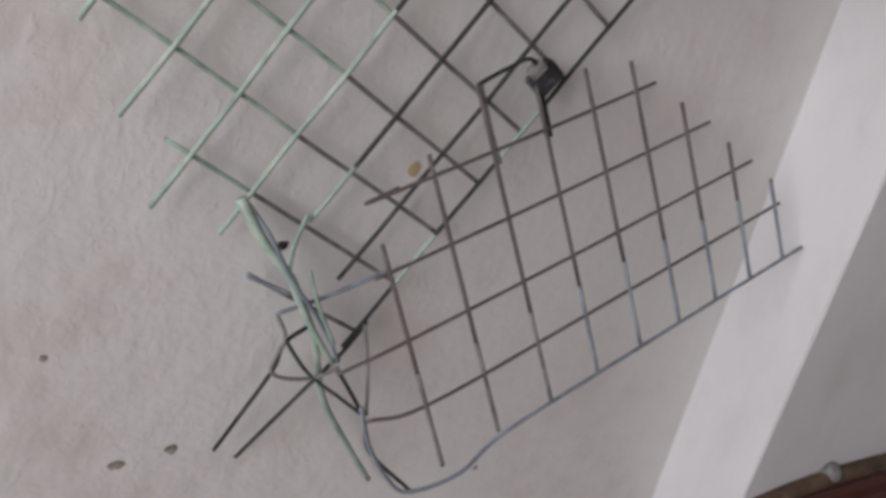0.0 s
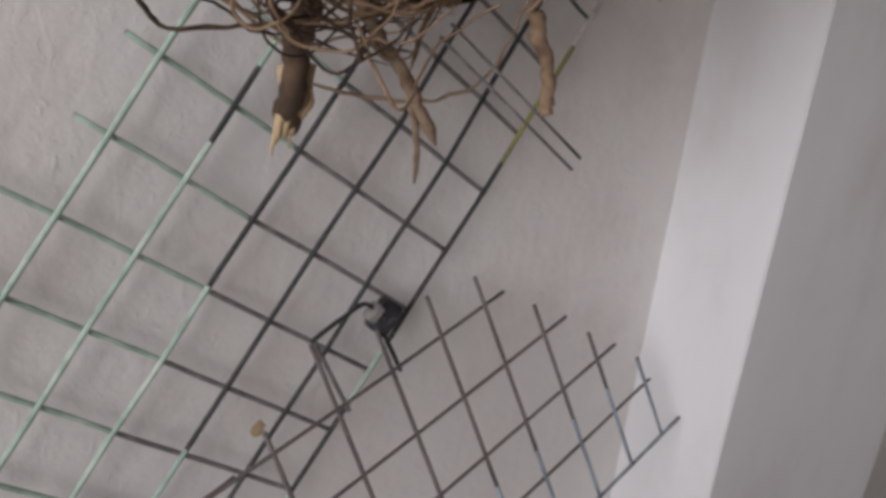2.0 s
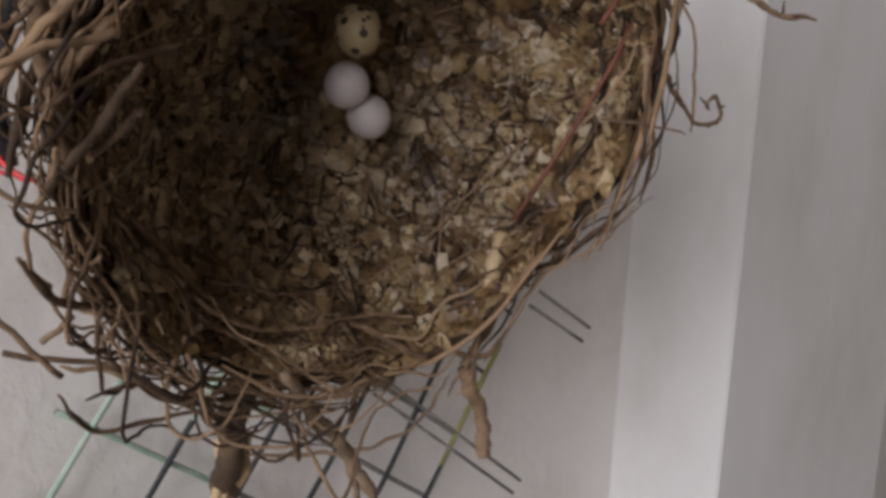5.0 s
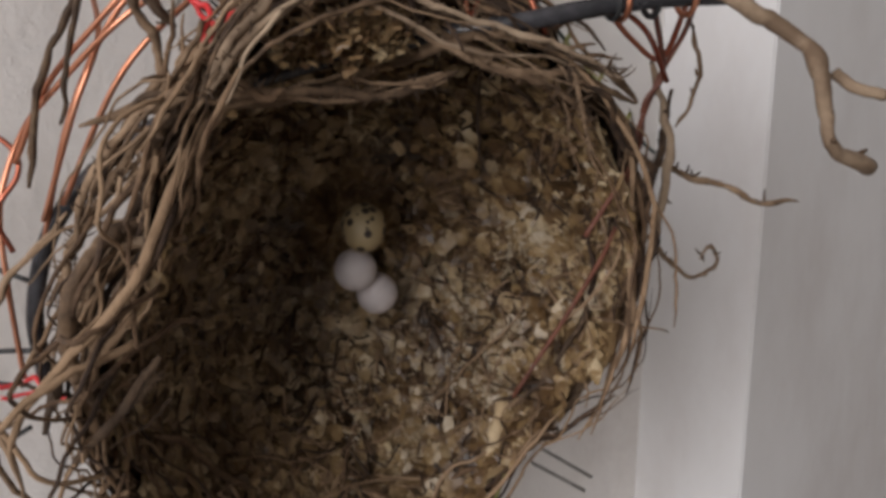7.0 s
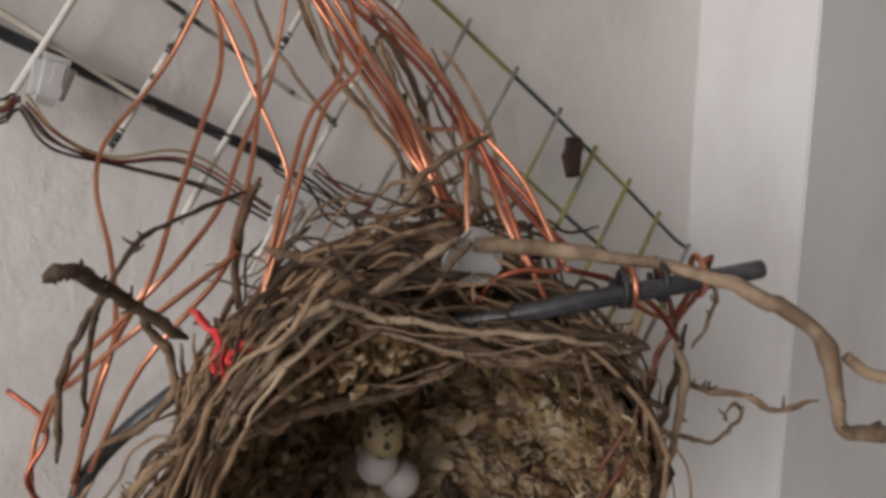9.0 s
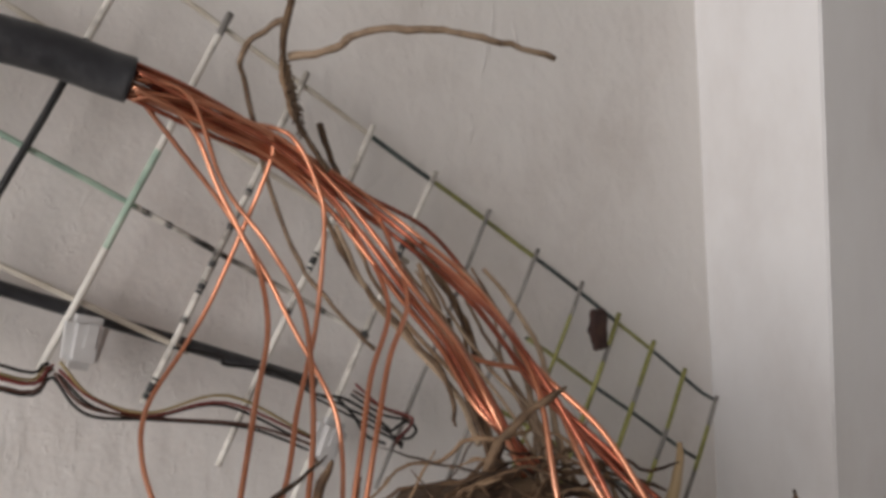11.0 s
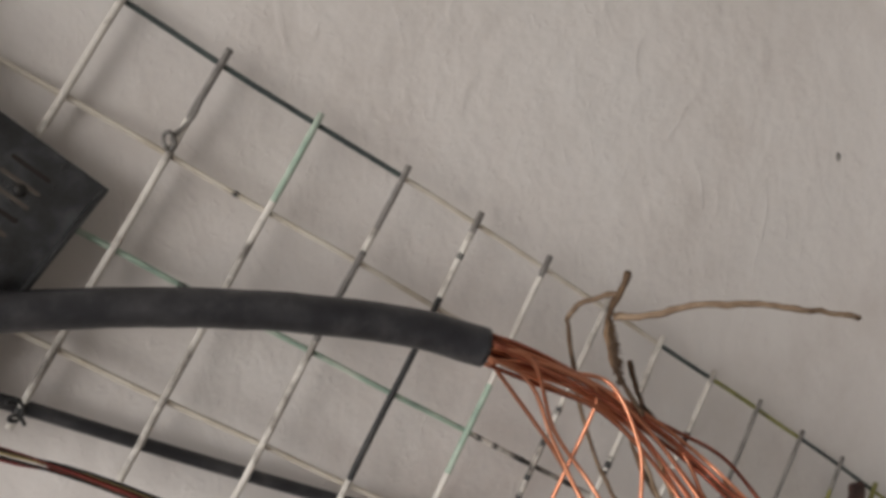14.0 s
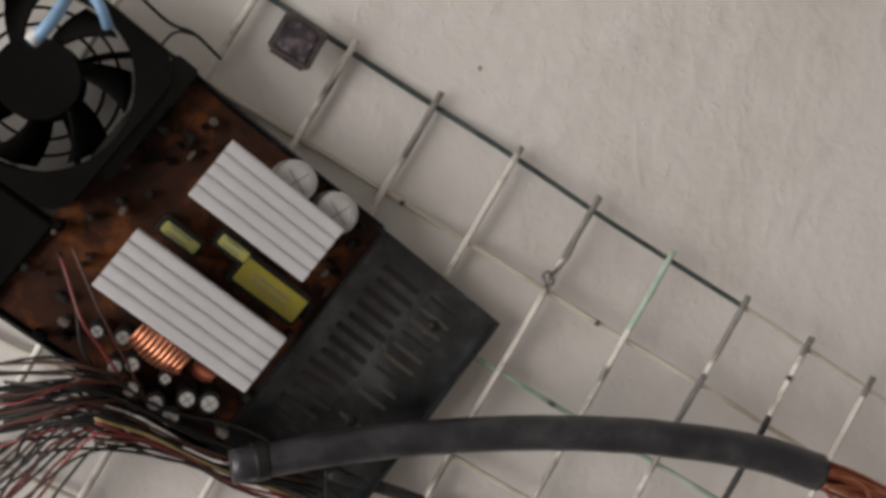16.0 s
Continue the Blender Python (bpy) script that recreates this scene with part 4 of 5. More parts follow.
def curled_flake(p, up, long_, wide_, curl, verts, faces):
    """A bent scale of bark, three quads long and two wide, with a thin underside."""
    d1 = (up.cross(Vector((rnd.gauss(0, 1), rnd.gauss(0, 1), rnd.gauss(0, 1)))).normalized() + up * rnd.gauss(0, 0.3)).normalized()
    d2 = d1.cross(up).normalized()
    d3 = d2.cross(d1).normalized()
    first = len(verts)
    ends = [rnd.uniform(0.35, 0.8), 1.0, rnd.uniform(0.85, 1.05), rnd.uniform(0.2, 0.7)]
    for side in (0, 1):
        for i in range(4):
            x = (i / 3 - 0.5) * long_
            for k in (-1, 0, 1):
                y = k * 0.5 * wide_ * ends[i] * rnd.uniform(0.85, 1.15)
                z = -curl * (abs(k) * wide_ * 0.5 + (x / long_) ** 2 * long_) - side * 0.0005
                verts.append(p + d1 * x + d2 * y + d3 * z)
    for side in (0, 12):
        for i in range(3):
            for k in range(2):
                a = first + side + i * 3 + k
                faces.append((a, a + 1, a + 4, a + 3) if side == 0 else (a + 3, a + 4, a + 1, a))


for name, count, mat, label in (("bark_scales", 2300, BIG_FLAKE, "glossy curled brown bark scales"), ("husk_scales", 110, PALE_FLAKE, "pale papery husk scales")):
    verts, faces = [], []
    for n in range(count):
        if mat is PALE_FLAKE:
            a0, q0, wide, _ = MATS[n % len(MATS)]
            q, a = min(0.98, abs(q0 + rnd.gauss(0, wide * 1.6))), a0 + rnd.gauss(0, wide * 2.4)
        else:
            q, a = rnd.uniform(0.04, 1.0) ** 0.65, rnd.uniform(0, 2 * math.pi)
        r, h = bowl(q)
        p = nw(a, r * 0.985, h)
        p += NEST_N * (noise.fractal(p * 42, 0.8, 2.0, 4) * 0.015 + rnd.uniform(0.001, 0.005))
        up = (NEST_C + NEST_N * 0.03 - p).normalized()
        size = rnd.uniform(0.005, 0.010) if n % 5 else rnd.uniform(0.009, 0.016)
        curled_flake(p - nest.location, up, size, size * rnd.uniform(0.45, 0.9), rnd.uniform(-0.3, 0.5), verts, faces)
    tagged(mesh_ob(name, verts, faces, mat, nest, label, smooth=True), kind="stuff")
verts, faces = mats_v, mats_f
tagged(mesh_ob("lining_mats", verts, faces, MAT, nest, "pale matted plant fibre in the lining", smooth=False), kind="stuff")
verts, faces = [], []
for n in range(450):
    q, a = rnd.uniform(0.3, 1.0), rnd.uniform(0, 2 * math.pi)
    pts = []
    for j in range(4):
        r, h = bowl(min(1, q + rnd.gauss(0, 0.04)))
        pts.append(nw(a + j * rnd.uniform(0.03, 0.09), r * 0.97, h + 0.004) - nest.location)
    tube(smooth_line(pts, 2), rnd.uniform(0.0003, 0.0008), 4, verts, faces)
tagged(mesh_ob("lining_fibres", verts, faces, TWIG, nest), kind="stuff")
verts, faces = [], []
for i in range(540):
    a0, span = (rnd.uniform(0, 6.28) if i < 420 else rnd.uniform(0.7, 2.2)), (rnd.uniform(0.25, 1.5) if i < 420 else rnd.uniform(0.2, 0.7))
    upper = math.sin(a0 + span / 2)
    r0, h0 = rnd.gauss(1.04, 0.05), rnd.uniform(-0.07, 0.008)
    outer = i >= 420
    if outer:
        r0, h0 = rnd.uniform(1.03, 1.13), rnd.uniform(-0.07, 0.002)
    elif h0 < -0.02:
        r0 = 0.8 + 0.25 * (1 + h0 / 0.08) + rnd.gauss(0.05, 0.04)
    lift_, turn_ = rnd.gauss(0, 0.014), rnd.gauss(0, 0.05 if upper < 0.3 or i % 3 else 0.12)
    if not outer and h0 < -0.02 and math.cos(a0 + span / 2) < 0.35 and rnd.random() < 0.75:
        continue
    if upper < -0.2 and h0 < -0.02 and rnd.random() < 0.6:
        continue
    if not outer and math.cos(a0 + span / 2) > 0.3 and r0 < 1.03 and rnd.random() < 0.6:
        continue
    if not outer and upper > 0.55 and rnd.random() < 0.62:
        continue
    pts = [nw(a0 + span * j / 5, r0 + turn_ * (j - 2.5) / 2.5 + rnd.gauss(0, 0.022), h0 + lift_ * (j - 2.5) / 2.5 + rnd.gauss(0, 0.004)) - nest.location for j in range(6)]
    rad = rnd.uniform(0.0005, 0.0013) if i % 7 else rnd.uniform(0.0013, 0.0023)
    tube([q + noise.noise_vector(q * 90) * 0.0013 + noise.noise_vector(q * 420) * 0.0006 for q in smooth_line(pts, 6)], lambda s, rad=rad: rad * (1 - 0.55 * s) * min(1, 5 * s + 0.4, 6 * (1 - s) + 0.35), 6, verts, faces)
tagged(mesh_ob("woven_twigs", verts, faces, TWIG, nest), kind="stuff")
verts, faces = [], []
for i in range(58):
    a0 = rnd.choice((rnd.gauss(2.6, 0.3), rnd.gauss(3.8, 0.3), rnd.gauss(4.2, 0.3), rnd.gauss(4.1, 0.25)))
    span = rnd.uniform(0.3, 0.9)
    bulge, h0 = rnd.uniform(0.08, 0.3), rnd.uniform(-0.05, 0.02)
    pts = [nw(a0 + span * (j / 5 - 0.5), 1.0 + bulge * math.sin(math.pi * j / 5) + rnd.gauss(0, 0.02), h0 + rnd.gauss(0, 0.01)) - nest.location for j in range(6)]
    rad = rnd.uniform(0.0005, 0.0013)
    tube([q + noise.noise_vector(q * 110) * 0.002 for q in smooth_line(pts, 6)], lambda s, rad=rad: rad * (1.1 - 0.5 * s), 6, verts, faces)
tagged(mesh_ob("root_loops", verts, faces, TWIG, nest), kind="stuff")
verts, faces = [], []
for at, spread, count in (((0.047, -0.229, 1.313), 0.009, 260), ((0.06, -0.231, 1.317), 0.007, 130), ((0.03, -0.226, 1.309), 0.007, 120)):
    for n in range(count):
        p = Vector(at) + Vector((rnd.gauss(0, spread), rnd.gauss(0, spread * 0.5), rnd.gauss(0, spread * 0.6))) - nest.location
        d1 = Vector((rnd.gauss(0, 1), rnd.gauss(0, 1), rnd.gauss(0, 1))).normalized()
        d2 = d1.orthogonal().normalized()
        s = rnd.uniform(0.001, 0.003)
        d3 = d1.cross(d2) * s * 0.3
        d1, d2 = d1 * s * rnd.uniform(0.8, 1.7), d2 * s * 0.6
        first = len(verts)
        verts += [p - d1 - d2, p + d1 - d2, p + d1 * 0.8 + d2, p - d1 * 0.7 + d2, p + d3]
        faces += [tuple(first + i for i in f) for f in ((3, 2, 1, 0), (0, 1, 4), (1, 2, 4), (2, 3, 4), (3, 0, 4))]
tagged(mesh_ob("rim_crumbs", verts, faces, FLAKE, nest, "pale crumbly plant fluff", smooth=False), kind="stuff")
for n, (rad, mat, pts) in enumerate(RIM_TWIGS):
    strand("twig", pts, lambda s, r=rad * 0.62, n=n: r * (1.05 - 0.3 * s) * min(1, 5 * s + 0.5, 5 * (1 - s) + 0.5) * (1 + 0.12 * math.sin(19 * s + n) + 0.12 * math.sin(57 * s + 2 * n)), mat, nest, rough=0.0015, seed=n, steps=14, sides=9)
    for c in range(3):
        off = Vector((rnd.gauss(0, 0.005), rnd.gauss(0, 0.003), rnd.gauss(0, 0.004)))
        part_of = pts[c % 2 : len(pts) - (c == 3 and len(pts) > 3)]
        strand("twig", [Vector(q) + off + Vector((rnd.gauss(0, 0.003), rnd.gauss(0, 0.002), rnd.gauss(0, 0.003))) for q in part_of], lambda s, r=rad * rnd.uniform(0.2, 0.42): r * (1.1 - 0.6 * s), mat if c == 1 else TWIG_GREY, nest, rough=0.0013, seed=c + 40 + n, steps=12)
strand("hoop", HOOP[0], 0.0036, HOSE, nest, "grey-black hose bent round the rim", sides=12)
for i, line in enumerate(BRANCH):
    strand("branch", line, (lambda s: 0.0027 + 0.0002 * s + 0.0006 * math.sin(17 * s) * math.sin(5 * s) + 0.0011 * math.exp(-((s - 0.62) / 0.035) ** 2)) if i == 0 else 0.0022, PALE_TWIG, nest, "thick crooked grey-brown branch", sides=10, steps=9, rough=0.0018, seed=i)
for i, line in enumerate(SIDE):
    rad = (0.0016, 0.0013, 0.002, 0.0015, 0.0006, 0.0011, 0.002, 0.002, 0.0017, 0.0022, 0.002, 0.0016, 0.0026, 0.0011, 0.0017, 0.0026, 0.002, 0.0016, 0.0015, 0.0018, 0.0037, 0.0018, 0.0016, 0.0012, 0.0013, 0.0012, 0.0011, 0.0014)[i]
    strand("twig", line, lambda s, r=rad, i=i: r * (1.1 - 0.3 * s) * min(1, 4 * s + 0.45, 5 * (1 - s) + 0.45) * (1 + 0.12 * math.sin(23 * s + i) + 0.1 * math.sin(61 * s)), BARK if i in (12, 14) else PALE_TWIG if i in (20, 21, 2) else TWIG_GREY, nest, rough=0.0018, seed=i + 5, steps=8)
for i, line in enumerate(ENDS):
    strand("wire_end" if i < 4 else "twig", line, 0.0011 if i < 4 else 0.0014, WIRE_BLACK if i < 4 else TWIG_GREY, nest, "cut black wire end" if i < 4 else "", rough=0.0 if i < 4 else 0.002)
verts, faces = [], []
for i, count in ((0, 16), (1, 12), (2, 14), (3, 12), (5, 3), (6, 8), (7, 8), (12, 46), (13, 8), (20, 8)):
    line = smooth_line(SIDE[i], 8)
    for c in range(count):
        q = rnd.choice(line)
        d = Vector((rnd.gauss(0, 1), rnd.gauss(0, 1), rnd.gauss(0, 1))).normalized() * rnd.uniform(0.002, 0.0055)
        tube([q - nest.location, q + d * 0.6 - nest.location, q + d + Vector((0, 0, 0.001)) - nest.location], lambda s: 0.0009 * (1 - 0.6 * s), 5, verts, faces)
for q in smooth_line(BRANCH[0], 5)[10:]:
    if rnd.random() < 0.2:
        d = Vector((rnd.gauss(0, 1), rnd.gauss(0, 1), rnd.gauss(0, 1))).normalized() * rnd.uniform(0.004, 0.007)
        tube([q - nest.location, q + d * 0.7 - nest.location, q + d - nest.location], lambda s: 0.0016 * (1 - 0.5 * s), 5, verts, faces)
for rad, mat, pts in RIM_TWIGS:
    for q in smooth_line(pts, 10):
        for c in range(2):
            d = Vector((rnd.gauss(0, 1), rnd.gauss(0, 1), rnd.gauss(0, 1))).normalized() * rnd.uniform(0.002, 0.006)
            tube([q - nest.location, q + d * 0.5 - nest.location, q + d + Vector((rnd.gauss(0, 0.001), 0, 0.001)) - nest.location], lambda s: 0.0005 * (1 - 0.6 * s), 4, verts, faces)
tagged(mesh_ob("twig_spurs", verts, faces, BARK, nest), kind="stuff")
for i in range(14):
    base = SIDE[(9, 10, 9, 10, 11)[i % 5]]
    off = Vector((rnd.uniform(-0.012, 0.035), rnd.uniform(-0.03, 0.015), rnd.uniform(-0.03, 0.0)))
    strand("twig", [Vector(q) + off + Vector((rnd.gauss(0, 0.003), rnd.gauss(0, 0.003), 0)) for q in base], lambda s, r=rnd.uniform(0.0009, 0.002): r * (0.6 + 0.4 * s), PALE_TWIG if i % 3 else TWIG_GREY, nest, rough=0.0012, seed=i + 80)
for i, (line, rad, mat) in enumerate(zip(STICKS, (0.0076, 0.0042, 0.004), (BARK, TWIG_GREY, PALE_WOOD))):
    strand("stick", line, lambda s, r=rad: r * (0.95 - 0.1 * s + 0.05 * math.sin(9 * s) + 0.05 * math.sin(31 * s)), mat, nest, "broken stick end with frayed bark", sides=14, steps=12, rough=0.0035, seed=i + 60)
q = Vector(STICKS[0][2])
for dx, low, r in ((-0.008, -0.006, 0.0045), (-0.004, -0.003, 0.004), (-0.0095, -0.013, 0.0026), (0.001, -0.001, 0.004), (0.005, 0.003, 0.0032), (-0.001, -0.009, 0.0016)):
    strand("splinter", [q + Vector((dx + 0.004, -0.006, 0.034)), q + Vector((dx + 0.001, -0.008, 0.016)), q + Vector((dx - 0.001, -0.007, low))], lambda s, r=r: r * (1 - 0.75 * s * s), PALE_WOOD, nest, "pale split wood", rough=0.003)
for line in STUBS:
    a, b = Vector(line[0]), Vector(line[1])
    # the rod at 0.0065 repeats the stub as its shadow line
    for off in (0, 0.0065):
        strand("wire_stub", [a + Vector((off, 0, off)), b + Vector((off * 0.8, 0, off))], 0.001, WIRE_GREY, nest, "cut grey wire end, doubled by a rod for its shadow line", steps=2)
for i, pts in enumerate(THREADS):
    strand("red_thread", pts, 0.0011, RED, nest, "bright red plastic thread", rough=0.003, seed=i)
    strand("red_thread", [Vector(q) + Vector((0.003, 0.003, -0.003)) for q in pts], 0.0009, RED, nest, rough=0.004, seed=i + 9)

for at, mat, lab, turn in (((0.1357, -0.1167, 1.1984), EGG, "small plain white egg in the nest", (-0.6, -0.7, 0.1)), ((0.1201, -0.12, 1.2122), EGG, "small plain white egg in the nest", (-0.4, -0.8, 0.4)), ((0.1135, -0.1362, 1.236), EGG_SPOT, "small cream egg with dark brown spots", (0.1, 0.3, 0.6))):
    bm = bmesh.new()
    bmesh.ops.create_uvsphere(bm, u_segments=32, v_segments=20, radius=0.0106)
    for vv in bm.verts:
        vv.co.z *= 1.22 if vv.co.z > 0 else 1.05
    me = bpy.data.meshes.new("egg")
    bm.to_mesh(me)
    bm.free()
    me.materials.append(mat)
    me.polygons.foreach_set("use_smooth", [True] * len(me.polygons))
    tagged(new("egg", me), lab, "egg", "eggs in the nest").matrix_world = look(at, Vector(at) + Vector(turn))

# ---- the cable with its copper strands ----
cable = thing("power_cable", (0.018, -0.065, 1.513), "thick black cable with its copper strands bared and splayed", "cable")
strand("sheath", CABLE[0], lambda s: 0.0075 + 0.0026 * s, RUBBER, cable, "thick black rubber sheath", steps=14, sides=24, rough=0.0003)
strand("band", [(-0.2715, -0.0566, 1.5573), (-0.2685, -0.0562, 1.5575), (-0.2655, -0.0558, 1.5577)], 0.0086, PLASTIC, cable, "black tape band near the cut end", steps=3, sides=20)
rnd = random.Random(5)
RUN = (7, 8, 9, 10, 12)
for i, line in enumerate(STRANDS):
    pts = [Vector(q) for q in line]
    from_sheath = i < 13 or i == 17
    a = rnd.uniform(0, 6.28)
    off = Vector((0, 0.007 * math.cos(a), 0.0085 * math.sin(a))) * (rnd.uniform(0.4, 1.0) if from_sheath else 0)
    b1, b2 = rnd.gauss(0, 0.0016), rnd.gauss(0, 0.0009)
    last = len(pts) - 1
    moved = []
    for k, q in enumerate(pts):
        s = k / last
        drift = Vector((0.7, 0, 0.7)) * (b1 * math.sin(math.pi * s) + b2 * math.sin(2 * math.pi * s)) * min(1, 2.5 * s) if i in RUN else Vector((0, 0, 0))
        moved.append(q + off * max(0.15 if i in RUN else 0.0, 1 - (2.2 if i not in RUN else 1.0) * s) + drift)
    dull = i in (8, 10, 11, 13, 14, 15, 16, 17, 19)
    strand("copper_strand", moved, 0.00112, STEM if i in (14, 15) else DULL_COPPER if dull else COPPER, cable, sides=8, steps=8)

core = [Vector(q) for q in BUNDLE]
for i in range(6):
    pts = []
    for k, q in enumerate(core):
        a = 2 * math.pi * i / 6 + 0.28 * k
        way = (core[min(k + 1, 7)] - core[max(k - 1, 0)]).normalized()
        e1 = way.cross(Vector((0, 1, 0))).normalized()
        pts.append(q + (e1 * math.cos(a) + way.cross(e1) * math.sin(a)) * (0.0068 - 0.0005 * k))
    pts.append(Vector((0.112 + 0.004 * (i % 4), -0.19, 1.345)))
    strand("copper_strand", pts, 0.00115, DULL_COPPER if i % 2 else COPPER, cable, sides=7, steps=7)

hose_a, hose_b = Vector(HOOP[0][0]), Vector(HOOP[0][2])
way = (hose_b - hose_a).normalized()
side = way.cross(Vector((0, 0, 1))).normalized()
up = side.cross(way)
for d, r, mat in ((0.024, 0.0072, COPPER), (0.05, 0.0068, COPPER), (0.053, 0.0062, WIRE_BLACK), (0.038, 0.0066, WIRE_BLACK)):
    pts = [hose_a + way * (d + 0.003 * k / 12) + Vector((0, 0, 0.002)) + r * (math.cos(k * 0.55) * side + math.sin(k * 0.55) * up) for k in range(13)]
    strand("wrapped_wire", pts, 0.0012, mat, cable, steps=2)

# ---- twig behind the cable ----
upper_twig = thing("dry_twig", (0.089, -0.076, 1.521), "thin dry forked twig caught in the wires", "twig")
for i, line in enumerate(TWIG_UP):
    strand("branchlet", line, lambda s, r=(0.0017, 0.0018, 0.0014, 0.0016)[i], i=i: r * (1.1 - 0.3 * s) * (1 + 0.14 * math.sin(21 * s + i) * math.sin(47 * s)), PALE_TWIG if i in (1, 2) else TWIG_GREY, upper_twig, rough=0.0015, seed=i + 30)
verts, faces = [], []
for i in range(260):
    q = Vector(TWIG_UP[0][2]).lerp(Vector(TWIG_UP[0][4]), rnd.random())
    d = Vector((rnd.gauss(0, 1), rnd.gauss(0, 1), rnd.gauss(0, 1))).normalized() * rnd.uniform(0.0015, 0.0036)
    tube([q - upper_twig.location, q + d * 0.6 - upper_twig.location, q + d + Vector((0, 0, -0.001)) - upper_twig.location], 0.0004, 4, verts, faces)
tagged(mesh_ob("bark_hairs", verts, faces, BARK, upper_twig), kind="stuff")

# ---- pipe and thin wires behind the grid ----
pipe = thing("thin_black_hose", PIPE[0][0], "thin black hose running behind the wire grid", "hose")
strand("hose", PIPE[0], 0.0034, RUBBER, pipe, sides=10)
loom = thing("wire_loom", WIRES[0][0], "loose loom of thin coloured electric wires", "wires")
for i, line in enumerate(WIRES):
    for c, mat in enumerate(((RED_WIRE, YELLOW_WIRE, PLASTIC), (PLASTIC, BROWN_WIRE, RED_WIRE), (PLASTIC, RED_WIRE, YELLOW_WIRE), (PLASTIC, BROWN_WIRE), (PLASTIC, BROWN_WIRE, RED_WIRE), (PLASTIC, PLASTIC), (PLASTIC,), (PLASTIC,))[i]):
        off = Vector((0.0, -0.0016 * c, 0.0022 * c - 0.002))
        strand("wire", [Vector(q) + off * (1 + 0.8 * math.sin(j * 2 + c)) for j, q in enumerate(line)], 0.00075, mat, loom, sides=6)
rnd = random.Random(8)
for i in range(62):
    base = LEADS[(0, 1, 2, 2, 0, 1, 3 if i % 3 == 0 else 0)[i % 7]]
    spread = 0.006 if i % 7 != 3 else 0.012
    off = Vector((rnd.gauss(0, spread), rnd.uniform(0.0, 0.014), rnd.gauss(0, spread)))
    pts = [Vector(q) + off * (0.4 + 0.25 * j) + Vector((rnd.gauss(0, 0.002), rnd.gauss(0, 0.002), rnd.gauss(0, 0.002))) for j, q in enumerate(base)]
    strand("wire", pts, 0.00072, rnd.choice((PLASTIC, PLASTIC, PLASTIC, BROWN_WIRE, BROWN_WIRE, RED_WIRE)), loom, sides=6, steps=5)
curls = thing("curled_black_wire", (0.1, -0.03, 1.36), "thin black wire curled round the hose and grid", "wires")
strand("wire", [(0.038, -0.034, 1.392), (0.06, -0.034, 1.384), (0.063, -0.034, 1.379), (0.086, -0.034, 1.372), (0.101, -0.034, 1.362), (0.111, -0.034, 1.354), (0.128, -0.034, 1.348), (0.145, -0.034, 1.335), (0.157, -0.034, 1.323)], 0.0009, PLASTIC, curls)
strand("wire", [(0.157, -0.034, 1.323), (0.167, -0.034, 1.326), (0.174, -0.034, 1.32), (0.168, -0.034, 1.316), (0.159, -0.034, 1.319), (0.163, -0.034, 1.312)], 0.0009, PLASTIC, curls)
strand("wire", [(0.124, -0.034, 1.349), (0.133, -0.034, 1.338), (0.14, -0.034, 1.325), (0.152, -0.034, 1.317)], 0.0009, PLASTIC, curls)
for at, rz in (((-0.001, -0.03, 1.401), 20), ((0.114, -0.036, 1.328), 32)):
    con = thing("plug_connector", at, "milky white plastic plug on thin coloured wires", "connector", "white plugs")
    bm = bmesh.new()
    box(bm, (0.02, 0.012, 0.024), bevel=0.004)
    for q in bm.verts:
        q.co.x *= 0.86 + 12 * q.co.z
    part("housing", bm, CLEAR, con, m=pose(0, 0, 0, 0, rz, 0))
    bm = bmesh.new()
    box(bm, (0.006, 0.0014, 0.011), bevel=0.0006)
    part("latch", bm, CLEAR, con, m=pose(0.002, -0.0065, 0.003, 0, rz, 0))

# ---- the opened power supply ----
PSU_E1, PSU_E2 = Vector((0.749, 0, -0.6626)), Vector((-0.6626, 0, -0.749))
PSU_O = Vector((-0.201, -0.018, 1.654))
psu = thing("power_supply", PSU_O, "opened computer power supply with brown circuit board and heat sinks", "power supply")
PSU_M = Matrix((PSU_E1, PSU_E2, Vector((0, -1, 0)))).transposed().to_4x4()


def on_psu(name, a, b, h, size, mat, label="", bevel=0.0008, parent=None, turn=0):
    """A box on the supply: middle a along, b across, h from its plate up to its middle."""
    bm = bmesh.new()
    box(bm, size, bevel=bevel)
    m = PSU_M @ pose(a, b, h, 0, 0, turn)
    return part(name, bm, mat, parent or psu, label, m=m)


bm = bmesh.new()
box(bm, (0.196, 0.134, 0.0012))
part("base_plate", bm, STEEL, psu, "grey sheet steel base", m=PSU_M @ pose(-0.018, 0.067, 0.0, 0, 0, 0))
for b_, lo_, hi_ in ((0.0006, -0.2, -0.002), (0.1334, -0.2, -0.002)):
    on_psu("case_side", (lo_ + hi_) / 2, b_, 0.007, (hi_ - lo_, 0.0012, 0.014), PLASTIC, bevel=0.0002)
on_psu("case_rim", 0.0775, 0.067, 0.003, (0.0012, 0.13, 0.006), STEEL, bevel=0.0002)
for i in range(15):
    on_psu("vent_slot", 0.024 + 0.0012 * math.sin(i * 2.1), 0.014 + 0.0072 * i, 0.0008, (0.023, 0.0034, 0.0012), HOLE, bevel=0.0005)
# second slot row: the brownish bars are reflections put in as colour
for i in range(11):
    on_psu("vent_slot", 0.05, 0.012 + 0.0072 * i, 0.0007, (0.019, 0.0019, 0.001), HOLE if i % 3 == 0 else DULL_STEEL_SHEEN, bevel=0.0006)
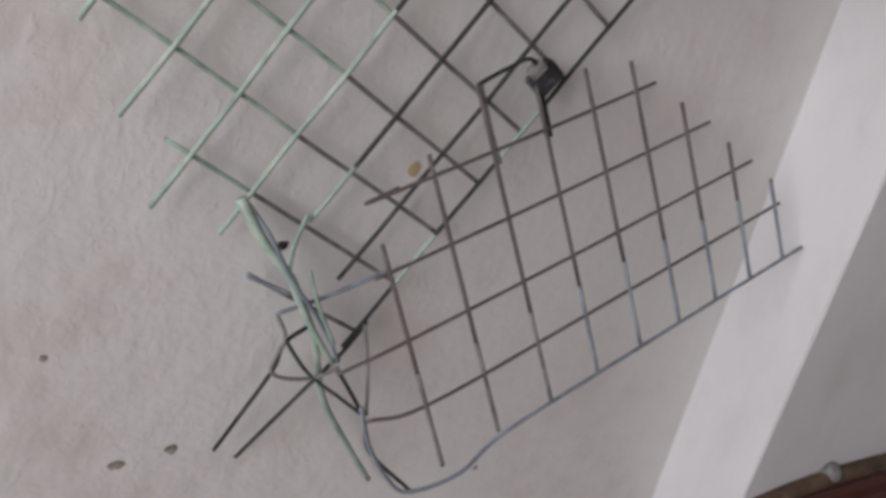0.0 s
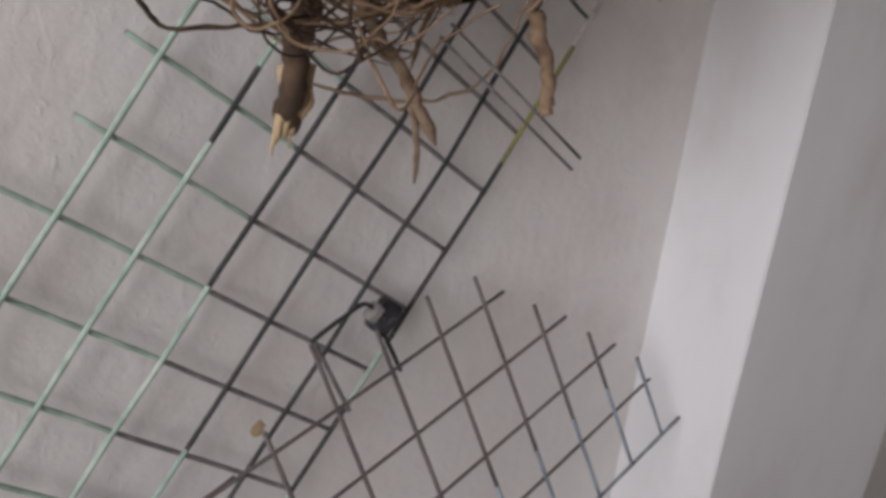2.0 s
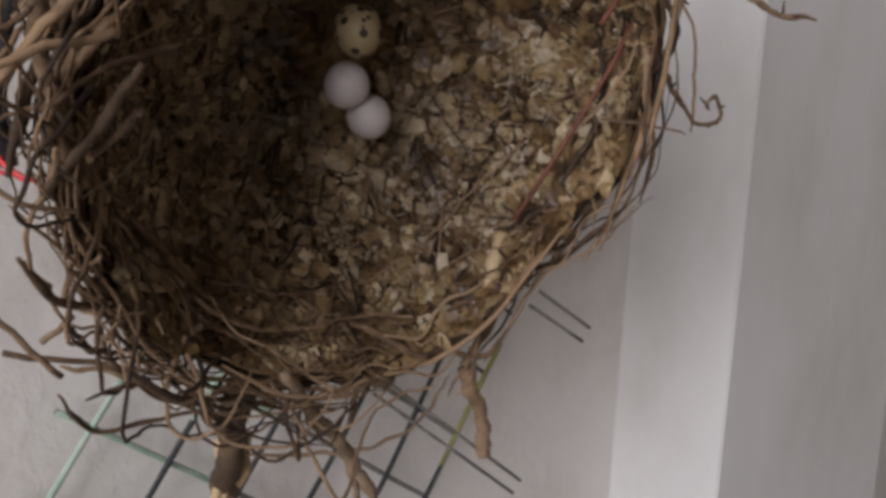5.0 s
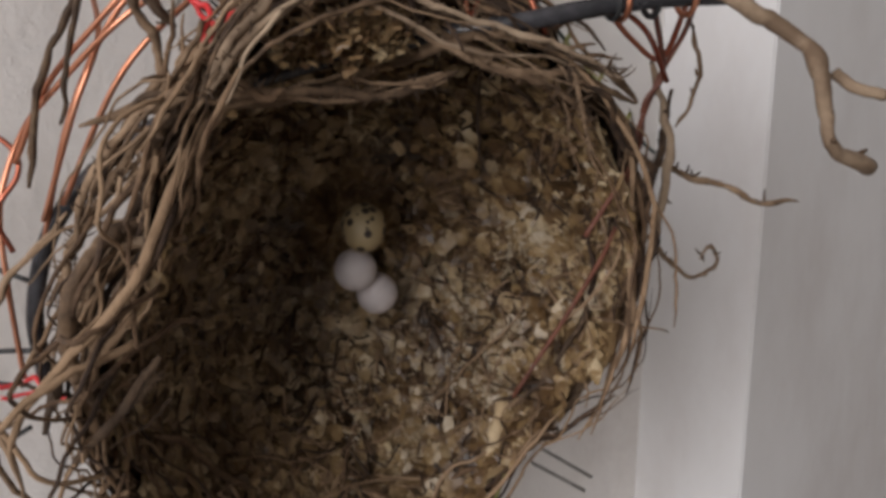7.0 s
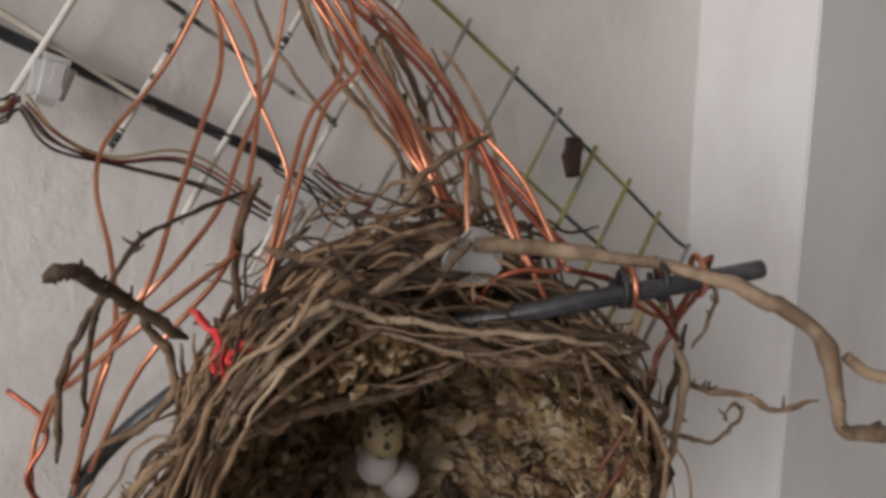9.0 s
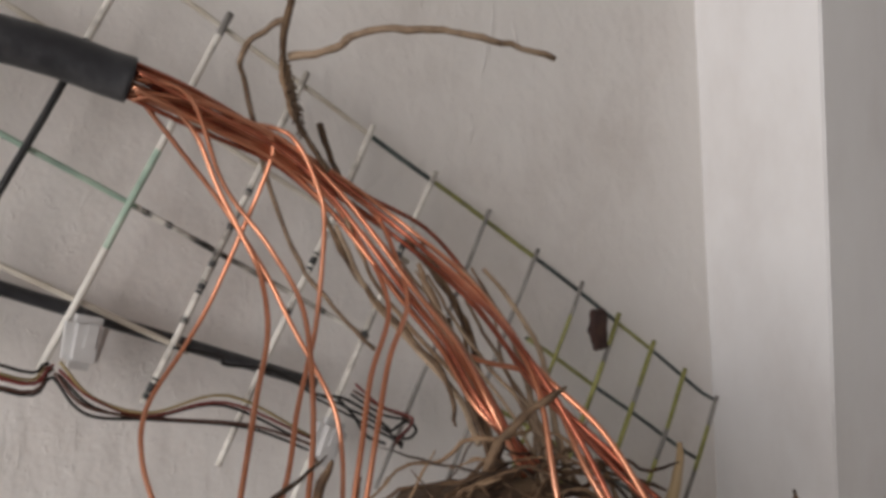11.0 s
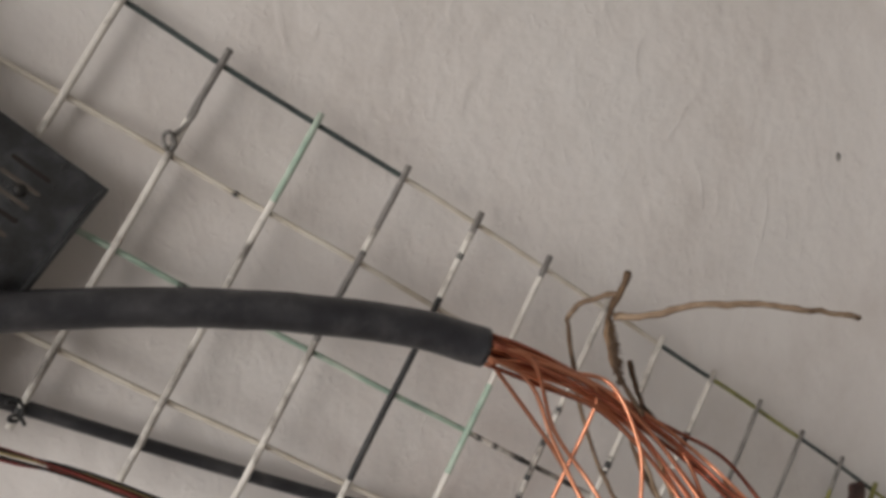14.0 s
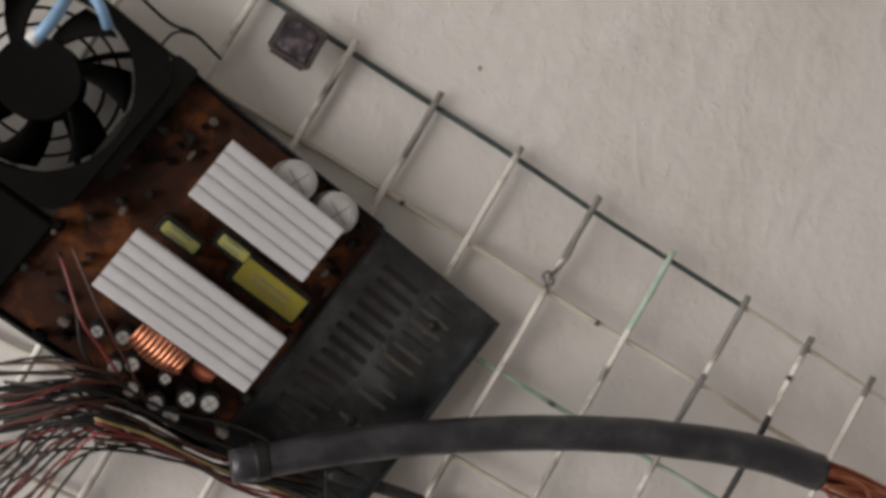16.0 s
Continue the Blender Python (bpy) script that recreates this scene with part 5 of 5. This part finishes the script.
for a, b in ((0.052, 0.022), (0.048, 0.084), (0.05, 0.09)):
    bm = bmesh.new()
    bmesh.ops.create_uvsphere(bm, u_segments=10, v_segments=6, radius=0.003)
    part("rivet", bm, PLASTIC, psu, smooth=True, m=PSU_M @ pose(a, b, 0.001, 0, 0, 0) @ Matrix.Diagonal((1, 1, 0.5, 1)))
board = on_psu("circuit_board", -0.06, 0.067, 0.010, (0.118, 0.128, 0.0016), PCB, "brown circuit board full of parts", bevel=0.0003)
on_psu("board_end", -0.001, 0.067, 0.007, (0.002, 0.128, 0.012), PLASTIC, bevel=0.0003)
for a0, a1, b0, b1, top in ((-0.082, -0.0215, 0.0145, 0.044, 0.037), (-0.089, -0.0125, 0.067, 0.096, 0.042)):
    n = 5
    w = (b1 - b0) / n
    foot = bmesh.new()
    box(foot, (a1 - a0 - 0.004, 0.004, top - 0.012), (0, 0, -(top - 0.012) / 2 - 0.001))
    sink = part("heat_sink", foot, ALU, psu, "ribbed bare aluminium heat sink", m=PSU_M @ pose((a0 + a1) / 2, (b0 + b1) / 2, top, 0, 0, 0))
    for i in range(n):
        # a rib: high at one edge, sloping down to a groove
        half, prof = (a1 - a0) / 2, ((0.0, -0.002), (0.0, 0.0031), (0.1, 0.0036), (0.3, 0.0037), (0.85, 0.0033), (1.0, 0.0027), (1.0, -0.002))
        v = [(x, (y - 0.5) * w, z) for x in (-half, half) for y, z in prof]
        m_ = len(prof)
        f = [(k, (k + 1) % m_, (k + 1) % m_ + m_, k + m_) for k in range(m_)] + [tuple(range(m_))[::-1], tuple(range(m_, 2 * m_))]
        rib = mesh_ob("fin", v, f, ALU, sink, smooth=False)
        rib.matrix_basis = pose(0, b0 - (b0 + b1) / 2 + (i + 0.5) * w, 0, 0, 0, 0)
for a, b, la, lb, top, mat in ((-0.0285, 0.0555, 0.033, 0.012, 0.03, YELLOW), (-0.073, 0.0605, 0.0175, 0.0052, 0.03, LIME), (-0.0525, 0.0505, 0.0145, 0.0052, 0.03, LIME)):
    core = on_psu("transformer", a, b, (top + 0.01) / 2, (la + 0.003, lb + 0.004, top - 0.011), PLASTIC)
    on_psu("tape", a, b, top + 0.0004, (la, lb, 0.0012), mat, "yellow wrapped transformer top", bevel=0.0004)
    for i in range(2):
        on_psu("print_bar", a - 0.001, b - 0.0015 + 0.003 * i, top + 0.0012, (la * 0.6, 0.0007, 0.0004), WIRE_GREY, bevel=0.0001)


def capacitor(a, b, r, top, mat=CAP_TOP):
    bm = bmesh.new()
    bmesh.ops.create_cone(bm, cap_ends=True, segments=24, radius1=r, radius2=r, depth=top - 0.011)
    bmesh.ops.bevel(bm, geom=[e for e in bm.edges if all(abs(v.co.z - (top - 0.011) / 2) < 1e-6 for v in e.verts)], offset=r * 0.12, segments=2, affect="EDGES")
    body = part("capacitor", bm, PLASTIC if r < 0.006 else CAP_TOP, psu, smooth=False, m=PSU_M @ pose(a, b, (top + 0.011) / 2, 0, 0, 0))
    bm = bmesh.new()
    bmesh.ops.create_cone(bm, cap_ends=True, segments=24, radius1=r * 0.72, radius2=r * 0.66, depth=0.0008)
    part("vent_top", bm, mat, psu, m=PSU_M @ pose(a, b, top + 0.0003, 0, 0, 0))
    for turn in (0, 90):
        on_psu("vent_groove", a, b, top + 0.0008, (r * 1.3, 0.0005, 0.0003), WIRE_GREY, bevel=0.0001, turn=turn + 20)


for a, b in ((-0.05, 0.011), (-0.027, 0.0105)):
    capacitor(a, b, 0.0095, 0.034)
for a, b, r in ((-0.065, 0.109, 0.004), (-0.055, 0.116, 0.004), (-0.060, 0.121, 0.004), (-0.049, 0.125, 0.0045), (-0.037, 0.124, 0.0045), (-0.027, 0.115, 0.0045), (-0.028, 0.1255, 0.005), (-0.018, 0.111, 0.005), (-0.075, 0.113, 0.0035), (-0.04, 0.113, 0.003), (-0.05, 0.106, 0.003)):
    capacitor(a, b, r, 0.028)
def winding(a, b, h, turns, pitch, radius, mat, label):
    """A choke: one wire wound round a core along the board."""
    n = turns * 10
    line = [Vector((-turns * pitch / 2 + pitch * i / 10, (0.7 + 0.3 * math.sin(math.pi * i / n)) * radius * math.cos(0.628 * i), (0.7 + 0.3 * math.sin(math.pi * i / n)) * radius * math.sin(0.628 * i))) for i in range(n + 1)]
    v, f = tube(line, pitch * 0.46, 5)
    ob = mesh_ob("choke_coil", v, f, mat, psu, label)
    ob.matrix_basis = PSU_M @ pose(a, b, h, 0, 0, 0)
    return ob


winding(-0.05, 0.1015, 0.029, 11, 0.0023, 0.0092, COPPER, "copper wound choke coil")
winding(-0.029, 0.1, 0.026, 8, 0.0014, 0.0052, DULL_COPPER, "small dull copper coil")
rnd = random.Random(21)
for i in range(120):
    a, b = rnd.uniform(-0.115, -0.004), rnd.uniform(0.004, 0.13)
    if not any(lo_a < a < hi_a and lo_b < b < hi_b for lo_a, hi_a, lo_b, hi_b in ((-0.085, -0.018, 0.003, 0.047), (-0.093, -0.01, 0.048, 0.112), (-0.07, -0.01, 0.1, 0.13))):
        h = rnd.uniform(0.003, 0.009) if b < 0.06 else rnd.uniform(0.004, 0.016)
        on_psu("small_component", a, b, 0.011 + h / 2, (rnd.uniform(0.0018, 0.007), rnd.uniform(0.0015, 0.004), h), rnd.choice((PLASTIC, FAN_BLACK, FAN_BLACK, RUST, PLASTIC, DULL_STEEL_SHEEN)), turn=rnd.choice((0, 90)))
# the fan
FAN = (-0.157, 0.044, 0.018)
ring_v, ring_f = [], []
for i in range(48):
    a = 2 * math.pi * i / 48
    sq = min(1.0 / max(abs(math.cos(a)), abs(math.sin(a))), 1.3)
    for r, h in ((0.038, -0.012), (0.0415 * sq, -0.012), (0.0415 * sq, 0.012), (0.038, 0.012)):
        ring_v.append(PSU_M @ Vector((FAN[0] + r * math.cos(a), FAN[1] + r * math.sin(a), FAN[2] + h)))
for i in range(48):
    for k in range(4):
        ring_f.append((i * 4 + k, i * 4 + (k + 1) % 4, ((i + 1) % 48) * 4 + (k + 1) % 4, ((i + 1) % 48) * 4 + k))
fan = mesh_ob("fan", ring_v, ring_f, FAN_BLACK, psu, "black plastic cooling fan", smooth=False)
bm = bmesh.new()
bmesh.ops.create_cone(bm, cap_ends=True, segments=32, radius1=0.0178, radius2=0.0168, depth=0.016)
part("fan_hub", bm, FAN_BLACK, fan, m=PSU_M @ pose(*FAN))
for i in range(7):
    a0 = 2 * math.pi * i / 7
    v = []
    for s in range(7):
        r = 0.0165 + 0.0195 * s / 6
        for e, h in ((-0.2, -0.007), (0.0, 0.0), (0.2, 0.007)):
            a = a0 + e * (1 + 0.25 * s / 6) + 0.35 * s / 6
            v.append((r * math.cos(a), r * math.sin(a), h))
    f = [(s * 3 + k, s * 3 + k + 1, s * 3 + k + 4, s * 3 + k + 3) for s in range(6) for k in range(2)]
    blade = mesh_ob("fan_blade", v, f, FAN_BLACK, fan)
    blade.matrix_basis = PSU_M @ pose(*FAN)
    blade.modifiers.new("thickness", "SOLIDIFY").thickness = 0.0012
for i in range(4):
    a = math.radians(20 + 90 * i)
    v, f = tube([PSU_M @ Vector((FAN[0] + r * math.cos(a + (r - 0.014) * 8), FAN[1] + r * math.sin(a + (r - 0.014) * 8), 0.008)) for r in (0.014, 0.022, 0.03, 0.04)], 0.0016, 6)
    mesh_ob("fan_strut", v, f, FAN_BLACK, fan)
for r0 in (0.0245, 0.0315):  # guard rings
    v, f = tube([PSU_M @ Vector((FAN[0] + r0 * math.cos(0.1309 * k), FAN[1] + r0 * math.sin(0.1309 * k), 0.0065)) for k in range(49)], 0.0008, 5)
    mesh_ob("guard_ring", v, f, FAN_BLACK, fan)
on_psu("end_panel", -0.1165, 0.03, 0.012, (0.012, 0.062, 0.014), PLASTIC, "dull dark steel flange", bevel=0.001)
on_psu("fan_panel", -0.158, 0.111, 0.008, (0.084, 0.044, 0.016), FAN_BLACK, bevel=0.001)
blue = thing("blue_lead", (-0.345, -0.07, 1.739), "short pale blue insulated lead over the fan", "wires")
strand("lead", [(-0.345, -0.072, 1.736), (-0.338, -0.074, 1.742), (-0.332, -0.066, 1.753), (-0.326, -0.05, 1.769)], lambda s: 0.0026 - 0.0004 * s, BLUE, blue)
strand("lead", [(-0.318, -0.06, 1.743), (-0.32, -0.064, 1.75), (-0.324, -0.06, 1.758), (-0.326, -0.05, 1.771)], 0.0023, BLUE, blue)
strand("bare_tip", [(-0.345, -0.072, 1.736), (-0.342, -0.073, 1.739)], 0.0029, CLEAR, blue, "pale sleeve on the end")
thin = thing("thin_black_lead", (-0.305, -0.03, 1.759), "thin black lead tied to the wire grid", "wires")
strand("lead", [(-0.31, -0.03, 1.765), (-0.295, -0.03, 1.75), (-0.284, -0.028, 1.745), (-0.273, -0.02, 1.735)], 0.0008, PLASTIC, thin)
strand("lead", [(-0.3, -0.032, 1.738), (-0.292, -0.034, 1.745), (-0.282, -0.028, 1.744)], 0.0006, PLASTIC, thin)
lens = thing("square_chip", (-0.238, -0.02, 1.743), "small purple-grey square chip with swirled face", "chip")
bm = bmesh.new()
box(bm, (0.022, 0.006, 0.022), bevel=0.0025)
part("body", bm, CHIP, lens, m=pose(0, 0, 0, 0, 33, 0))
bm = bmesh.new()
box(bm, (0.015, 0.002, 0.015), bevel=0.0009)
part("face", bm, CHIP, lens, "swirled glassy face", m=pose(0, -0.0034, 0, 0, 33, 0))
for dx, dz, sx, sz in ((0, 0.0095, 0.02, 0.0012), (0, -0.0095, 0.02, 0.0012), (0.0095, 0, 0.0012, 0.018), (-0.0095, 0, 0.0012, 0.018)):
    bm = bmesh.new()
    box(bm, (sx, 0.0016, sz), (dx, -0.003, dz), bevel=0.0004)
    part("edge", bm, DULL_STEEL_SHEEN, lens, "pale edge", m=pose(0, 0, 0, 0, 33, 0))
tag = thing("rusty_tag", (0.345, -0.018, 1.348), "rust-brown crumpled scrap hanging on the wire grid", "scrap")
v = []
for i in range(9):
    for k in range(5):
        p = Vector(((-0.008 + 0.004 * k) * (0.75 + 0.35 * math.sin(math.pi * min(1, i / 7))), 0, 0.014 - 0.0035 * i))
        v.append(p + Vector((0.001 * math.sin(i), -0.003 * noise.noise(p * 300) - 0.002, 0)))
ob = mesh_ob("scrap", v, [(i * 5 + k, i * 5 + k + 1, i * 5 + k + 6, i * 5 + k + 5) for i in range(8) for k in range(4)], RUST, tag)
ob.modifiers.new("thickness", "SOLIDIFY").thickness = 0.003
peg = thing("wood_sliver", (0.42, -0.024, 1.225), "small brown sliver of wood stuck behind the wires", "wood")
strand("sliver", [(0.428, -0.022, 1.246), (0.424, -0.024, 1.23), (0.412, -0.024, 1.205)], lambda s: 0.002 + 0.003 * s, PALE_WOOD, peg, rough=0.001)

shard = thing("plastic_shard", (0.093, -0.231, 1.341), "milky plastic shard stuck in the nest rim", "plastic")
v = [(0.0135 * math.cos(a) * (1 - 0.3 * (i in (3, 4))), 0.002 * math.sin(2 * a), 0.011 * math.sin(a)) for i, a in enumerate([2 * math.pi * i / 12 for i in range(12)])]
ob = mesh_ob("shard", v, [tuple(range(12))], CLEAR, shard, smooth=False)
ob.modifiers.new("thickness", "SOLIDIFY").thickness = 0.0012

# ---- chair below ----
chair = thing("chair", (0.68, -0.3, 0), "dark wooden chair with reddish-brown leather back", "chair")
for dx in (-0.2, 0.2):
    for dy in (-0.18, 0.18):
        bm = bmesh.new()
        box(bm, (0.035, 0.035, 0.24), bevel=0.004)
        part("leg", bm, BARK, chair, m=pose(dx, dy, 0.12, 0, 0, 0))
bm = bmesh.new()
box(bm, (0.46, 0.42, 0.05), bevel=0.015)
part("seat", bm, LEATHER, chair, m=pose(0, 0, 0.26, 0, 0, 0))
bm = bmesh.new()
box(bm, (0.40, 0.03, 0.15), bevel=0.012)
part("backrest", bm, LEATHER, chair, m=pose(0, 0.18, 0.36, -6, 0, 0))
strand("top_rail", [Vector((0.46, -0.11, 0.425)), Vector((0.6, -0.112, 0.45)), Vector((0.76, -0.112, 0.452)), Vector((0.9, -0.11, 0.43))], 0.009, BARK, chair, sides=10)
bm = bmesh.new()
bmesh.ops.create_uvsphere(bm, u_segments=16, v_segments=10, radius=0.012)
part("knob", bm, WIRE_GREY, chair, smooth=True, m=pose(-0.055, 0.19, 0.458, 0, 0, 0))
